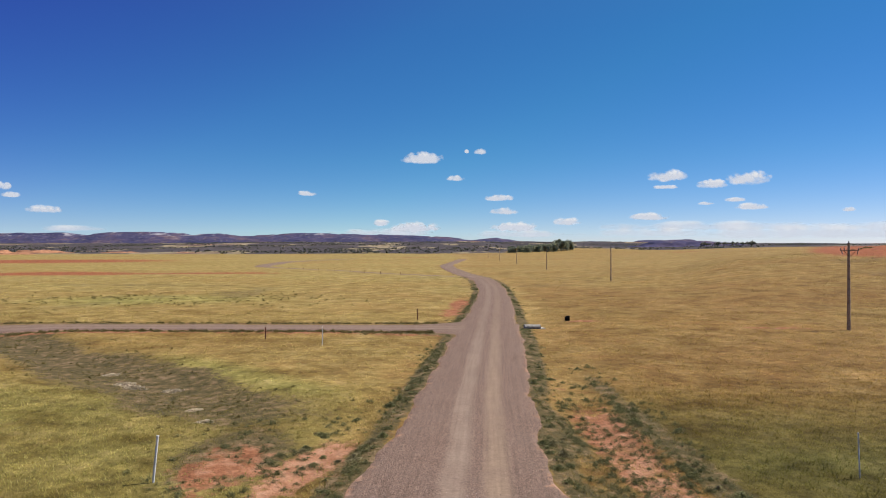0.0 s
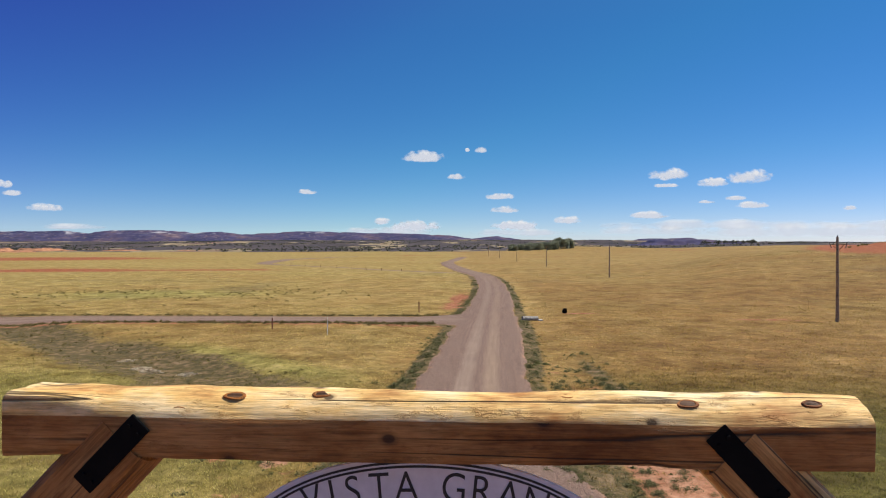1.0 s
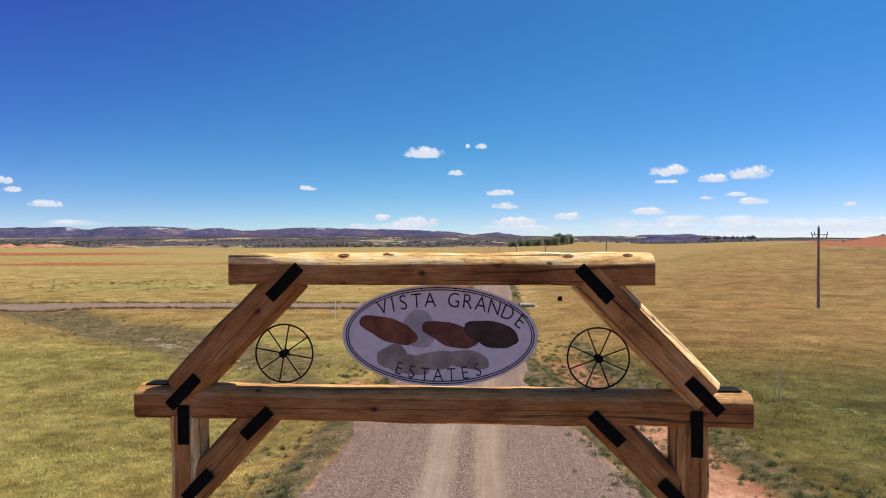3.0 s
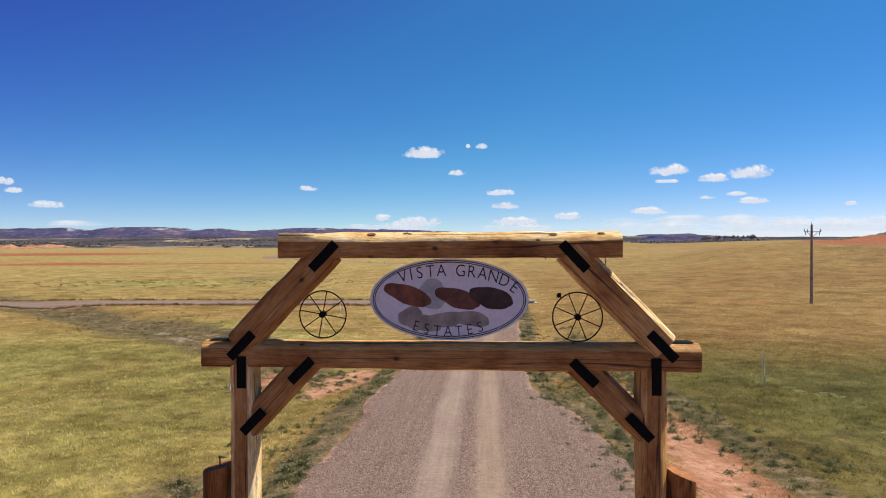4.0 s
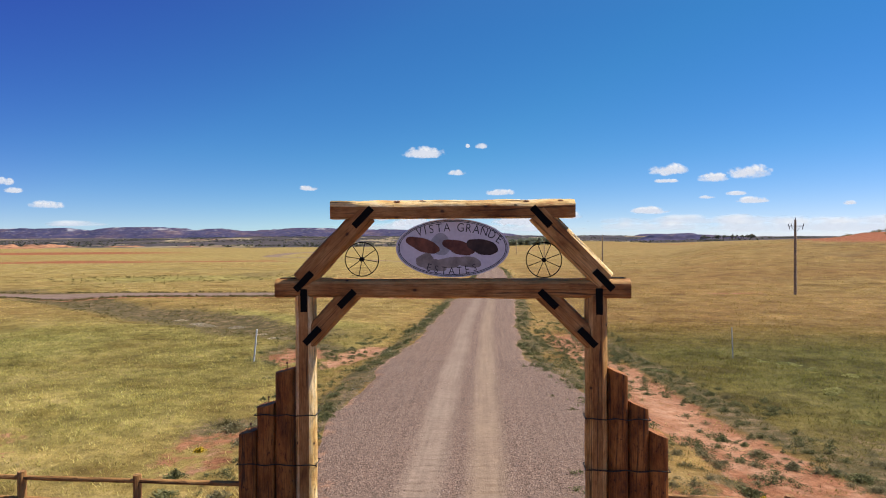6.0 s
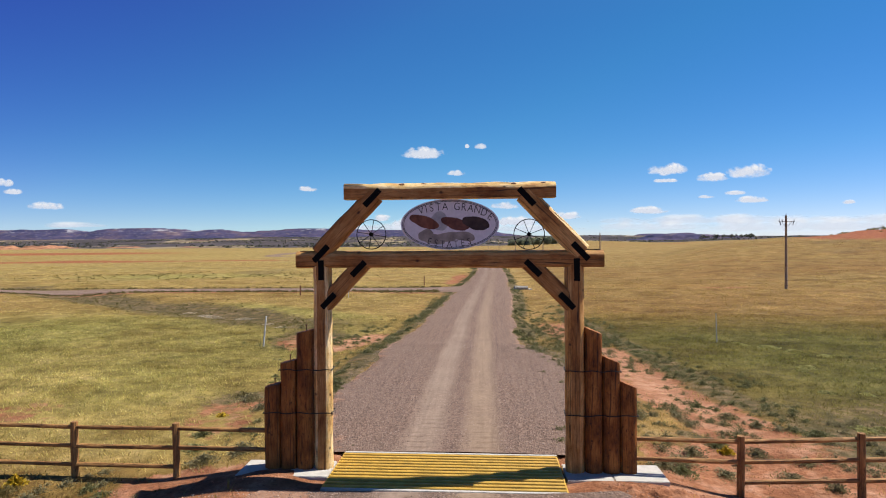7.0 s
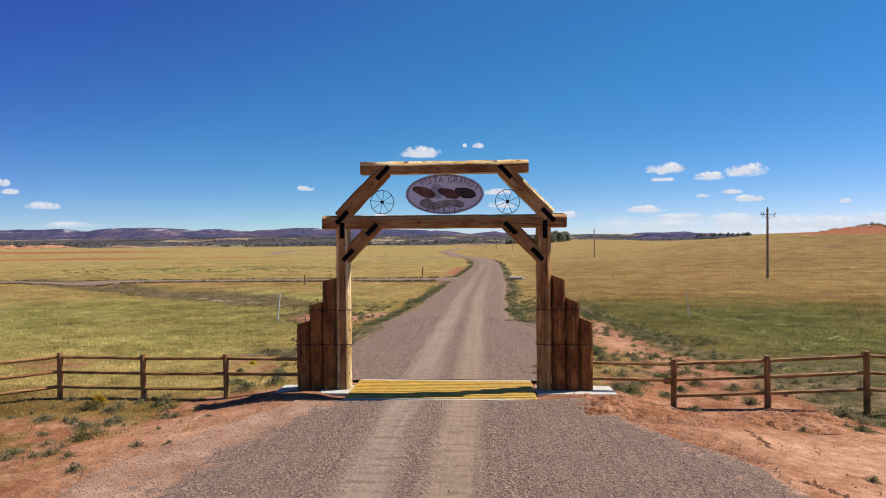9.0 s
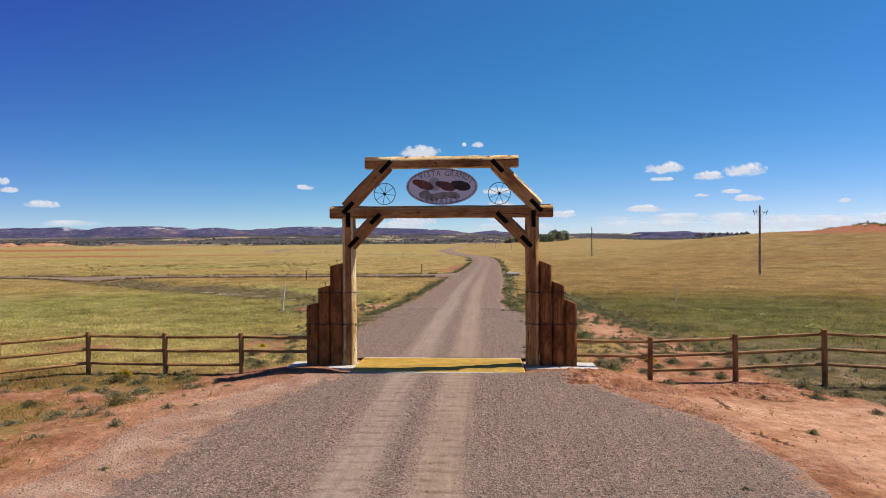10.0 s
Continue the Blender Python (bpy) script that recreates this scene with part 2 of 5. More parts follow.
    col = n.mix(0.55, col, n.ramp(fine, (0.25, 0.45), (0.65, 1.15)), "MULTIPLY")
    return n.finish(col, 0.95, n.math("ADD", fine, n.math("MULTIPLY", mid, 1.5)), 0.8, 0.12, spec=0.1)


def gravel_material():
    """Crushed grey-pink gravel with two packed wheel lines; the map holds metres across and along the road."""
    n = Nodes("gravel_road")
    uv = n.add("UVMap")
    uv.uv_map = "lane"
    sep = n.add("SeparateXYZ", Vector=uv.outputs[0])
    pos = n.add("NewGeometry").outputs["Position"]
    wob = n.math("MULTIPLY", n.math("SUBTRACT", n.noise(pos, 0.25, 3), 0.5), 0.35)
    u = n.math("ADD", sep.outputs[0], wob)
    tracks = None
    for c, w in ((-0.79, 0.5), (0.64, 0.48)):
        d = n.math("ABSOLUTE", n.math("SUBTRACT", u, c))
        d = n.math("ADD", d, n.math("MULTIPLY", n.math("SUBTRACT", n.noise(pos, 6.0, 4), 0.5), 0.25))
        k = n.ramp(n.math("DIVIDE", d, w * 1.3), (0.35, 1), (0.95, 0))
        tracks = k if tracks is None else n.math("MAXIMUM", tracks, k)
    away = n.ramp(n.math("DIVIDE", n.add("SeparateXYZ", Vector=pos).outputs[1], 100.0), (0.15, 1), (0.7, 0.45))
    tracks = n.math("MULTIPLY", tracks, away)
    st = n.noise(pos, 30.0, 5, 0.85)
    vor = n.add("TexVoronoi", Vector=pos, Scale=22.0)
    stone = n.mix(1.0, n.ramp(st, (0.3, (0.062, 0.036, 0.027)), (0.5, (0.170, 0.108, 0.081)), (0.7, (0.315, 0.228, 0.180))),
                  n.ramp(vor.outputs["Color"], (0.0, 0.45), (1.0, 1.4)), "MULTIPLY")
    stone = n.mix(n.ramp(n.noise(pos, 0.5, 4), (0.4, 0), (0.75, 0.5)), stone, (0.171, 0.118, 0.092))
    packed = n.mix(0.6, (0.245, 0.180, 0.137), n.ramp(n.noise(pos, 9.0, 5, 0.7), (0.3, 0.7), (0.7, 1.2)), "MULTIPLY")
    packed = n.mix(n.ramp(u, (0.0, 0), (0.1, 1)), packed, n.mix(1.0, packed, (0.99, 0.95, 0.87), "MULTIPLY"))
    col = n.mix(n.math("MULTIPLY", tracks, n.ramp(n.noise(pos, 0.45, 4, 0.6), (0.3, 0.45), (0.6, 0.85))), stone, packed)
    lane = n.add("Mapping", Scale=(4.5, 0.1, 1))
    n.put(lane.inputs["Vector"], uv.outputs[0])
    streak = n.noise(lane.outputs[0], 1.6, 4, 0.65)
    col = n.mix(0.6, col, n.ramp(streak, (0.34, 0.78), (0.5, 1.0), (0.66, 1.14)), "MULTIPLY")
    lug = n.add("Mapping", Scale=(1.6, 7.0, 1))
    n.put(lug.inputs["Vector"], pos)
    lugs = n.ramp(n.noise(lug.outputs[0], 1.5, 4, 0.6), (0.35, 0.72), (0.5, 1.0), (0.65, 1.1))
    col = n.mix(n.math("MULTIPLY", tracks, 0.45), col, n.mix(1.0, col, lugs, "MULTIPLY"))
    bars = n.math("SINE", n.math("ADD", n.math("MULTIPLY", sep.outputs[1], 17.0), n.math("MULTIPLY", n.noise(pos, 2.0, 3), 5.0)))
    tread = n.math("MULTIPLY", n.math("MULTIPLY", tracks, n.ramp(bars, (0.2, 0), (1.0, 1))), n.ramp(n.noise(pos, 1.7, 5, 0.65), (0.42, 0), (0.56, 0.65)))
    near_guard = n.ramp(n.math("DIVIDE", n.math("ADD", n.add("SeparateXYZ", Vector=pos).outputs[1], 20.0), 40.0), (0.5, 1), (0.72, 0))
    col = n.mix(n.math("MULTIPLY", tread, near_guard), col, n.mix(1.0, col, (0.58, 0.52, 0.46), "MULTIPLY"))
    e = n.add("Attribute")
    e.attribute_name = "edge"
    soil = n.ramp(n.noise(pos, 1.3, 6, 0.65), (0.3, (0.20, 0.092, 0.052)), (0.5, (0.30, 0.163, 0.105)), (0.7, (0.41, 0.26, 0.19)))
    em = n.math("ADD", e.outputs["Fac"], n.math("MULTIPLY", n.math("SUBTRACT", n.noise(pos, 1.6, 6, 0.75), 0.5), 0.9))
    col = n.mix(n.ramp(em, (0.92, 0), (1.12, 0.55), (1.4, 0.9)), col, soil)
    h = n.math("MULTIPLY", n.math("ADD", st, vor.outputs["Distance"]), n.math("SUBTRACT", 1.0, n.math("MULTIPLY", tracks, 0.8)))
    return n.finish(col, 0.9, h, 0.7, 0.03, spec=0.15)


def grass_material():
    n = Nodes("grass_blades")
    a, sep, pos, big, mid, fine = cover_color(n)
    rnd = n.add("NewGeometry").outputs["Random Per Island"]
    dry = n.ramp(rnd, (0.0, (0.31, 0.214, 0.068)), (0.5, (0.49, 0.366, 0.128)), (1.0, (0.65, 0.505, 0.216)))
    lush = n.ramp(rnd, (0.0, (0.28, 0.258, 0.073)), (0.5, (0.50, 0.458, 0.14)), (1.0, (0.68, 0.59, 0.235)))
    dark = n.ramp(rnd, (0.0, (0.10, 0.088, 0.028)), (0.6, (0.15, 0.127, 0.042)), (1.0, (0.22, 0.172, 0.07)))
    rust = a.outputs["Alpha"]
    dry = n.mix(rust, dry, n.mix(1.0, dry, RUSTY, "MULTIPLY"))
    lush = n.mix(rust, lush, n.mix(1.0, lush, OLIVE, "MULTIPLY"))
    col = n.mix(0.9, n.mix(sep.outputs[1], dry, lush), n.sward, "MULTIPLY")
    col = n.mix(n.math("MULTIPLY", sep.outputs[2], 0.9), col, dark)
    col = n.mix(0.5, col, n.ramp(mid, (0.3, 0.7), (0.7, 1.15)), "MULTIPLY")
    thin_leaf(n, col, 0.55)
    return n.finish(col, 0.9, spec=0.0)


def leaf_material(name, lo, hi, thin=True):
    n = Nodes(name)
    rnd = n.add("NewGeometry").outputs["Random Per Island"]
    col = n.ramp(rnd, (0.0, lo), (1.0, hi))
    ob = n.add("ObjectInfo").outputs["Random"]
    col = n.mix(0.5, col, n.ramp(ob, (0.0, 0.6), (1.0, 1.3)), "MULTIPLY")
    if thin:
        thin_leaf(n, col, 0.4)
    return n.finish(col, 0.7, spec=0.2)


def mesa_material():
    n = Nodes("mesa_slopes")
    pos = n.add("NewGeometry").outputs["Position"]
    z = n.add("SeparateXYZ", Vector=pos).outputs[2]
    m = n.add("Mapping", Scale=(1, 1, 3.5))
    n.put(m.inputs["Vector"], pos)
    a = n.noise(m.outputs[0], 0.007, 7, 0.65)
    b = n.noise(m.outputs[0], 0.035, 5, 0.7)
    # distance haze is painted in: blue and purple base tones instead of rock brown
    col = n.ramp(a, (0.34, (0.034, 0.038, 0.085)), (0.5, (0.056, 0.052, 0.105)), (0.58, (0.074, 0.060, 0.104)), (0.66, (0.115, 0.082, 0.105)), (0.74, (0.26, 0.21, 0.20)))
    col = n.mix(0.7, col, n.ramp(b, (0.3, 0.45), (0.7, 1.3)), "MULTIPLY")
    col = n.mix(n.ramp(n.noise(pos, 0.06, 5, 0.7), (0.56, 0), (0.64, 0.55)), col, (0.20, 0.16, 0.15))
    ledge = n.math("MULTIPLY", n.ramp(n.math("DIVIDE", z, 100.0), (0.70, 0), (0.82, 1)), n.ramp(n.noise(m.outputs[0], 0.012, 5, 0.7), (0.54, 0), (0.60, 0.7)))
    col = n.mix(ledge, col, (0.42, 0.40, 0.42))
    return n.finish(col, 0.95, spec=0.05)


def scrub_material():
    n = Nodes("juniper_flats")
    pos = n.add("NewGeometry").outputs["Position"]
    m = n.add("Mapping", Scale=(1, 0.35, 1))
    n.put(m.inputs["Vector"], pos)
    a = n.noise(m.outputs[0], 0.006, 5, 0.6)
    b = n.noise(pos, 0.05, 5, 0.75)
    # dark stops greyed towards purple for the haze of distance
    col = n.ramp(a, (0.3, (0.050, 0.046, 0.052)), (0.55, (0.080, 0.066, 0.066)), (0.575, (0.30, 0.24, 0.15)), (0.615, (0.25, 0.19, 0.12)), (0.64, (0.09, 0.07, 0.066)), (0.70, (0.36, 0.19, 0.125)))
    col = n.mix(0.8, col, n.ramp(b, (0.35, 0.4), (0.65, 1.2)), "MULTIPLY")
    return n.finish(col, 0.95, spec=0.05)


def cloud_material(name, body, lo, hi, fine):
    """A soft-edged cloud in a unit ball: flat base, billowing top, frayed by noise."""
    n = Nodes(name)
    own = n.add("SeparateXYZ", Vector=n.add("TexCoord").outputs["Object"])
    pos = n.add("NewGeometry").outputs["Position"]
    spot = n.add("Mapping", Scale=(0.75, 0.0, 1.0))
    n.put(spot.inputs["Vector"], pos)
    x, z = own.outputs[0], n.math("ADD", own.outputs[2], 0.25)
    up = n.math("MAXIMUM", z, 0.0)
    down = n.math("MULTIPLY", n.math("MINIMUM", z, 0.0), 2.2)
    r = n.math("ADD", n.math("MULTIPLY", x, x), n.math("ADD", n.math("MULTIPLY", up, up), n.math("MULTIPLY", down, down)))
    big, small = n.noise(spot.outputs[0], fine, 2, 0.5), n.noise(spot.outputs[0], fine * 2.6, 4, 0.55)
    puff = n.math("ADD", n.math("MULTIPLY", n.math("SUBTRACT", big, 0.5), 2.0), n.math("MULTIPLY", n.math("SUBTRACT", small, 0.5), 0.8))
    dense = n.math("ADD", n.math("SUBTRACT", 0.62, r), puff)
    inside = n.ramp(r, (0.6, 1), (0.95, 0))
    fill = n.math("MULTIPLY", n.math("MULTIPLY", n.ramp(dense, (lo, 0), (hi, 1)), inside), body)
    # sunlit top and grey underside painted by height; mostly glows instead of being lit
    tone = n.ramp(n.math("ADD", own.outputs[2], n.math("MULTIPLY", n.math("SUBTRACT", small, 0.5), 1.2)), (-0.2, (0.78, 0.82, 0.91)), (0.3, (0.97, 0.97, 0.98)))
    glow = n.add("Emission", Color=tone, Strength=0.66)
    lit = n.add("BsdfDiffuse", Color=(0.8, 0.8, 0.8))
    mix = n.add("MixShader", Fac=0.85)
    n.tree.links.new(lit.outputs[0], mix.inputs[1])
    n.tree.links.new(glow.outputs[0], mix.inputs[2])
    end = n.add("MixShader", Fac=fill)
    n.tree.links.new(n.add("BsdfTransparent").outputs[0], end.inputs[1])
    n.tree.links.new(mix.outputs[0], end.inputs[2])
    n.tree.links.new(end.outputs[0], n.out.inputs[0])
    return n.mat


M_GROUND, M_GRAVEL, M_GRASS = ground_material(), gravel_material(), grass_material()
M_SAGE = leaf_material("sage_leaves", (0.17, 0.148, 0.075), (0.34, 0.295, 0.155))
M_WEED = leaf_material("green_weed_leaves", (0.12, 0.128, 0.055), (0.28, 0.265, 0.115))
M_SCRUB = leaf_material("brown_scrub_leaves", (0.11, 0.095, 0.032), (0.25, 0.20, 0.08))
M_TUFT = leaf_material("pale_tuft_leaves", (0.30, 0.29, 0.10), (0.5, 0.46, 0.2))
M_TREE = leaf_material("tree_leaves", (0.15, 0.17, 0.115), (0.34, 0.35, 0.235))
M_JUNIPER = leaf_material("juniper_leaves", (0.06, 0.062, 0.05), (0.15, 0.145, 0.10))
M_DEAD = leaf_material("dead_brush", (0.42, 0.34, 0.23), (0.68, 0.57, 0.41))
M_BLOOM = leaf_material("yellow_bloom", (0.5, 0.33, 0.02), (0.7, 0.5, 0.05))
M_STONE = leaf_material("crushed_stone", (0.055, 0.034, 0.028), (0.40, 0.305, 0.26), False)
M_CLOD = leaf_material("earth_clod", (0.24, 0.096, 0.05), (0.42, 0.20, 0.115), False)
# dark clods carry the shade of narrow erosion cracks in their colour
M_RILL = leaf_material("dark_damp_clod", (0.12, 0.05, 0.027), (0.27, 0.12, 0.066), False)
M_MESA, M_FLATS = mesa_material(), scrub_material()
M_CLOUD, M_VEIL = cloud_material("cloud", 0.97, -0.1, 0.62, 0.02), cloud_material("cloud_veil", 0.72, -0.4, 0.9, 0.007)


# ---- building helpers ----
def link_mesh(name, me, material, parent=None, label=""):
    ob = new(name, me)
    if not me.materials:
        me.materials.append(material)
    if parent:
        ob.parent = parent
    return tagged(ob, label)


def part(name, bm, material, parent=None, label="", smooth=True, m=None):
    me = bpy.data.meshes.new(name)
    if smooth:
        for f in bm.faces:
            f.smooth = True
    bm.to_mesh(me)
    bm.free()
    if smooth:
        me.set_sharp_from_angle(angle=radians(27))
    ob = link_mesh(name, me, material, parent, label)
    if m is not None:
        ob.matrix_basis = m
    return ob


def thing(name, label, category, group="", kind="", m=None):
    ob = new(name)
    ob.empty_display_size = 0.2
    if m is not None:
        ob.matrix_basis = m
    return tagged(ob, label, category, group, kind)


def box(sx, sy, sz, bevel=0.0, at=(0, 0, 0)):
    bm = bmesh.new()
    bmesh.ops.create_cube(bm, size=1, matrix=Matrix.Translation(at) @ Matrix.Diagonal((sx, sy, sz, 1)))
    if bevel:
        bmesh.ops.bevel(bm, geom=bm.edges[:], offset=bevel, segments=2, affect="EDGES")
    return bm


def tube(points, r, n=8, closed=False, taper=None):
    """A round bar along points."""
    bm = bmesh.new()
    pts = [Vector(p) for p in points]
    rings = []
    for i, p in enumerate(pts):
        a = pts[(i - 1) % len(pts)] if closed or i else p
        b = pts[(i + 1) % len(pts)] if closed or i < len(pts) - 1 else p
        q = (b - a).to_track_quat("Z", "Y")
        rr = r if taper is None else r + (taper - r) * i / (len(pts) - 1)
        rings.append([bm.verts.new(p + q @ Vector((rr * math.cos(2 * math.pi * k / n), rr * math.sin(2 * math.pi * k / n), 0))) for k in range(n)])
    for i in range(len(rings) - (0 if closed else 1)):
        a, b = rings[i], rings[(i + 1) % len(rings)]
        for k in range(n):
            bm.faces.new((a[k], a[(k + 1) % n], b[(k + 1) % n], b[k]))
    if not closed:
        bm.faces.new(rings[0][::-1])
        bm.faces.new(rings[-1])
    return bm


def log(length, r, seed, flat_front=0.0, flat_back=0.0, flat_low=0.0, taper=0.0, cut=0.0, rough=0.05, n=40, end_round=0.03, square_low=2.0, square_top=2.0, square_end=0.0):
    """A peeled log along local x from 0 to length; flats are sawn faces at that part of r; cut slants the far end in z-y."""
    bm = bmesh.new()
    steps = max(6, int(length / 0.11))
    rings = []
    stations = [0.0, end_round] + [length * (i + 1) / (steps + 1) for i in range(steps)] + [length - end_round, length]
    for j, s in enumerate(stations):
        rr = r * (1 - taper * s / length)
        shrink = 0.985 if j in (0, len(stations) - 1) else 1.0
        ring = []
        for k in range(n):
            a = 2 * math.pi * k / n
            d = Vector((s * 0.8, math.cos(a) * 0.6, math.sin(a) * 0.6))
            q = rr * (1 + rough * 2.2 * noise.noise(d * 1.7 + Vector((seed * 7.3, 0, 0))) + rough * 0.7 * noise.noise(d * 6 + Vector((seed * 3.1, 5, 0))))
            p = square_low if math.sin(a) < 0 else square_top + square_end * max(0.0, 1 - s / 0.5)
            q *= (abs(math.cos(a)) ** p + abs(math.sin(a)) ** p) ** (-1 / p)
            y, z = q * math.cos(a) * shrink, q * math.sin(a) * shrink
            wig = 1 + 0.02 * noise.noise(Vector((s * 3, z * 4, seed)))
            if flat_front:
                y = max(y, -r * flat_front * wig)
            if flat_back:
                y = min(y, r * flat_back * wig)
            if flat_low:
                z = max(z, -r * flat_low * wig)
            x = s
            if cut and j >= len(stations) - 2:
                x = s + cut * y / r
            ring.append(bm.verts.new((x, y, z)))
        rings.append(ring)
    for a, b in zip(rings, rings[1:]):
        for k in range(n):
            bm.faces.new((a[k], b[k], b[(k + 1) % n], a[(k + 1) % n]))
    bm.faces.new(rings[0])
    bm.faces.new(rings[-1][::-1])
    # sawn front faces take the second, shade-darkened wood
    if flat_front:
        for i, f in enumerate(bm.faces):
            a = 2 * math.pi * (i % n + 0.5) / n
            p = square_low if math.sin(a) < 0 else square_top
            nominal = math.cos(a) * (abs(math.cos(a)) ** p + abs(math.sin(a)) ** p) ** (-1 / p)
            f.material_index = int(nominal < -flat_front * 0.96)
    bmesh.ops.recalc_face_normals(bm, faces=bm.faces[:])
    return bm


def smoothstep(a, b, x):
    t = np.clip((x - a) / (b - a), 0, 1)
    return t * t * (3 - 2 * t)


def value_noise(x, y, seed=0):
    xi, yi = np.floor(x), np.floor(y)
    fx, fy = x - xi, y - yi
    fx, fy = fx * fx * (3 - 2 * fx), fy * fy * (3 - 2 * fy)

    def h(i, j):
        v = np.sin(i * 127.1 + j * 311.7 + seed * 74.7) * 43758.5453
        return v - np.floor(v)

    return (h(xi, yi) * (1 - fx) + h(xi + 1, yi) * fx) * (1 - fy) + (h(xi, yi + 1) * (1 - fx) + h(xi + 1, yi + 1) * fx) * fy


def fbm(x, y, size, octaves=4, seed=0):
    out, amp, tot = 0, 1.0, 0.0
    for o in range(octaves):
        out = out + amp * value_noise(x / size + 13.7 * o, y / size - 7.1 * o, seed + o)
        tot += amp
        amp *= 0.5
        size /= 2.03
    return out / tot


# ---- the lie of the land ----
# main road: y, centre x, half width
ROAD = np.array([(-80, 0.0, 6.2), (-9, -0.05, 6.15), (-4.5, 0.05, 6.15), (-3.5, -0.05, 5.65), (-2.7, -0.35, 4.75), (-1.9, -0.5, 3.2), (-1.0, -0.05, 2.5), (1.0, 0.0, 2.6), (3, 0.15, 3.45), (5, 0.2, 4.1), (8, 0.35, 4.45), (12, 0.25, 4.35), (15, -0.1, 3.9), (17, -0.3, 3.6), (20, -0.5, 3.2), (24, -0.3, 3.15),
                 (30, 0.0, 3.0), (48, 0.95, 3.15), (68, 1.65, 3.05), (93, 2.75, 2.55), (120, 3.0, 2.7), (150, 1.6, 2.8), (178, -2.2, 3.0), (203, -6.4, 3.0),
                 (235, -11.5, 3.0), (275, -14.0, 3.0), (320, -12.2, 2.8), (360, -10.5, 2.6), (420, -9.0, 2.6), (520, -16, 2.5), (700, -30, 2.5)])


ROAD_Y = np.arange(-80, 700, 0.5)
ROAD_C, ROAD_W = [np.interp(ROAD_Y, ROAD[:, 0], ROAD[:, k]) for k in (1, 2)]
for span, lo in ((5, -99), (31, 60)):
    for arr in (ROAD_C, ROAD_W):
        soft = np.convolve(np.pad(arr, span, mode="edge"), np.ones(2 * span + 1) / (2 * span + 1), "valid")
        arr[ROAD_Y > lo] = soft[ROAD_Y > lo]


def road_at(y):
    return np.interp(y, ROAD_Y, ROAD_C), np.interp(y, ROAD_Y, ROAD_W)


def track_x(y):
    """Middle of the two wheel lines."""
    return np.interp(y, [-80, -9, -4, 3, 12, 30, 48, 68, 93, 120, 150, 178, 235], [0.2, -0.2, -0.15, 0.1, 0.15, 0.4, 1.0, 1.7, 2.75, 3.0, 1.6, -2.2, -11.5])


def side_y(x):
    """Middle of the side road that leaves to the west."""
    return 58.9 + 0.02 * (x + 4) - 0.00008 * (x + 4) ** 2


def road_gap(x, y):
    """Metres outside the edge of the gravel."""
    c, w = road_at(y)
    main = np.abs(x - c) - w
    fillet = 4.5 * np.exp(-np.maximum(0, 1.5 - x - 2.5) / 3.0)
    side = np.where(x < 1, np.abs(y - side_y(x)) - 3.0 - fillet * 0.5, 1e3)
    return np.minimum(main, side)


def ground_z(x, y):
    x, y = np.asarray(x, float), np.asarray(y, float)
    r = np.hypot(x, y)
    along = np.interp(y, [-60, -12, -2, 2, 8, 20, 60, 120, 350, 800, 1200, 1900, 2700], [-0.25, -0.14, -0.07, -0.03, -0.12, -0.42, -0.62, -0.5, 0.0, 1.6, 4.0, 11.0, 20.0])
    gap = road_gap(x, y)
    low = smoothstep(0.2, 3.5, gap) * (0.22 * np.exp(-(y / 18.0) ** 2) + 0.04)
    bank = smoothstep(0.0, 1.2, gap) * (1 - smoothstep(2.0, 4.5, gap)) * 0.12
    z = along - low - np.where(y > 6, bank, 0)
    # heaped red earth beside the gate pad
    z = z + 0.16 * np.exp(-(((x - 4.0) / 1.6) ** 2 + ((y + 1.2) / 0.8) ** 2))
    z = z - 0.13 * np.exp(-(((x - 6.3) / 1.3) ** 2 + ((y - 0.2) / 1.4) ** 2))
    z = z + 0.10 * np.exp(-(((x + 4.1) / 1.2) ** 2 + ((y + 0.5) / 0.8) ** 2))
    z = z + (fbm(x, y, 9.0, 4, 3) - 0.5) * 0.25 * smoothstep(1.0, 8.0, gap)
    z = z + (fbm(x, y, 1.3, 3, 9) - 0.5) * 0.10 * smoothstep(0.3, 2.0, gap)
    z = z + np.where(x < -5, 0.17 * np.exp(-((y - side_y(x) + 4.3) / 0.9) ** 2), 0) * smoothstep(-7, -14, x) 
    # swale
    s = (x + 44) * 0.806 - (y - 52.5) * 0.592
    d = (x + 44) * 0.592 + (y - 52.5) * 0.806
    z = z - 0.45 * np.exp(-(d / 3.2) ** 2) * smoothstep(-20, 0, s) * (1 - smoothstep(34, 46, s))
    # long rise to the east
    az = np.degrees(np.arctan2(x, np.maximum(y, 1e-3)))
    rise = np.interp(az, [10, 18, 22, 27, 32, 36, 40, 60, 100], [0, 1.8, 4.7, 6.5, 7.0, 7.3, 7.6, 9, 10])
    z = z + rise * smoothstep(72, 205, r) * (y > -200)
    z = z + (0.1 + 2.5 * fbm(x, y, 14, 5, 17)) * np.exp(-((az - 36.0) / 4.6) ** 8 - ((r - 235) / 30) ** 2)
    # low knoll with the shelterbelt
    z = z + 5.5 * np.exp(-((x - 150) / 85) ** 2 - ((y - 850) / 90) ** 2)
    z = z + (fbm(x, y, 60.0, 4, 5) - 0.5) * 1.6 * smoothstep(90, 260, r)
    return z


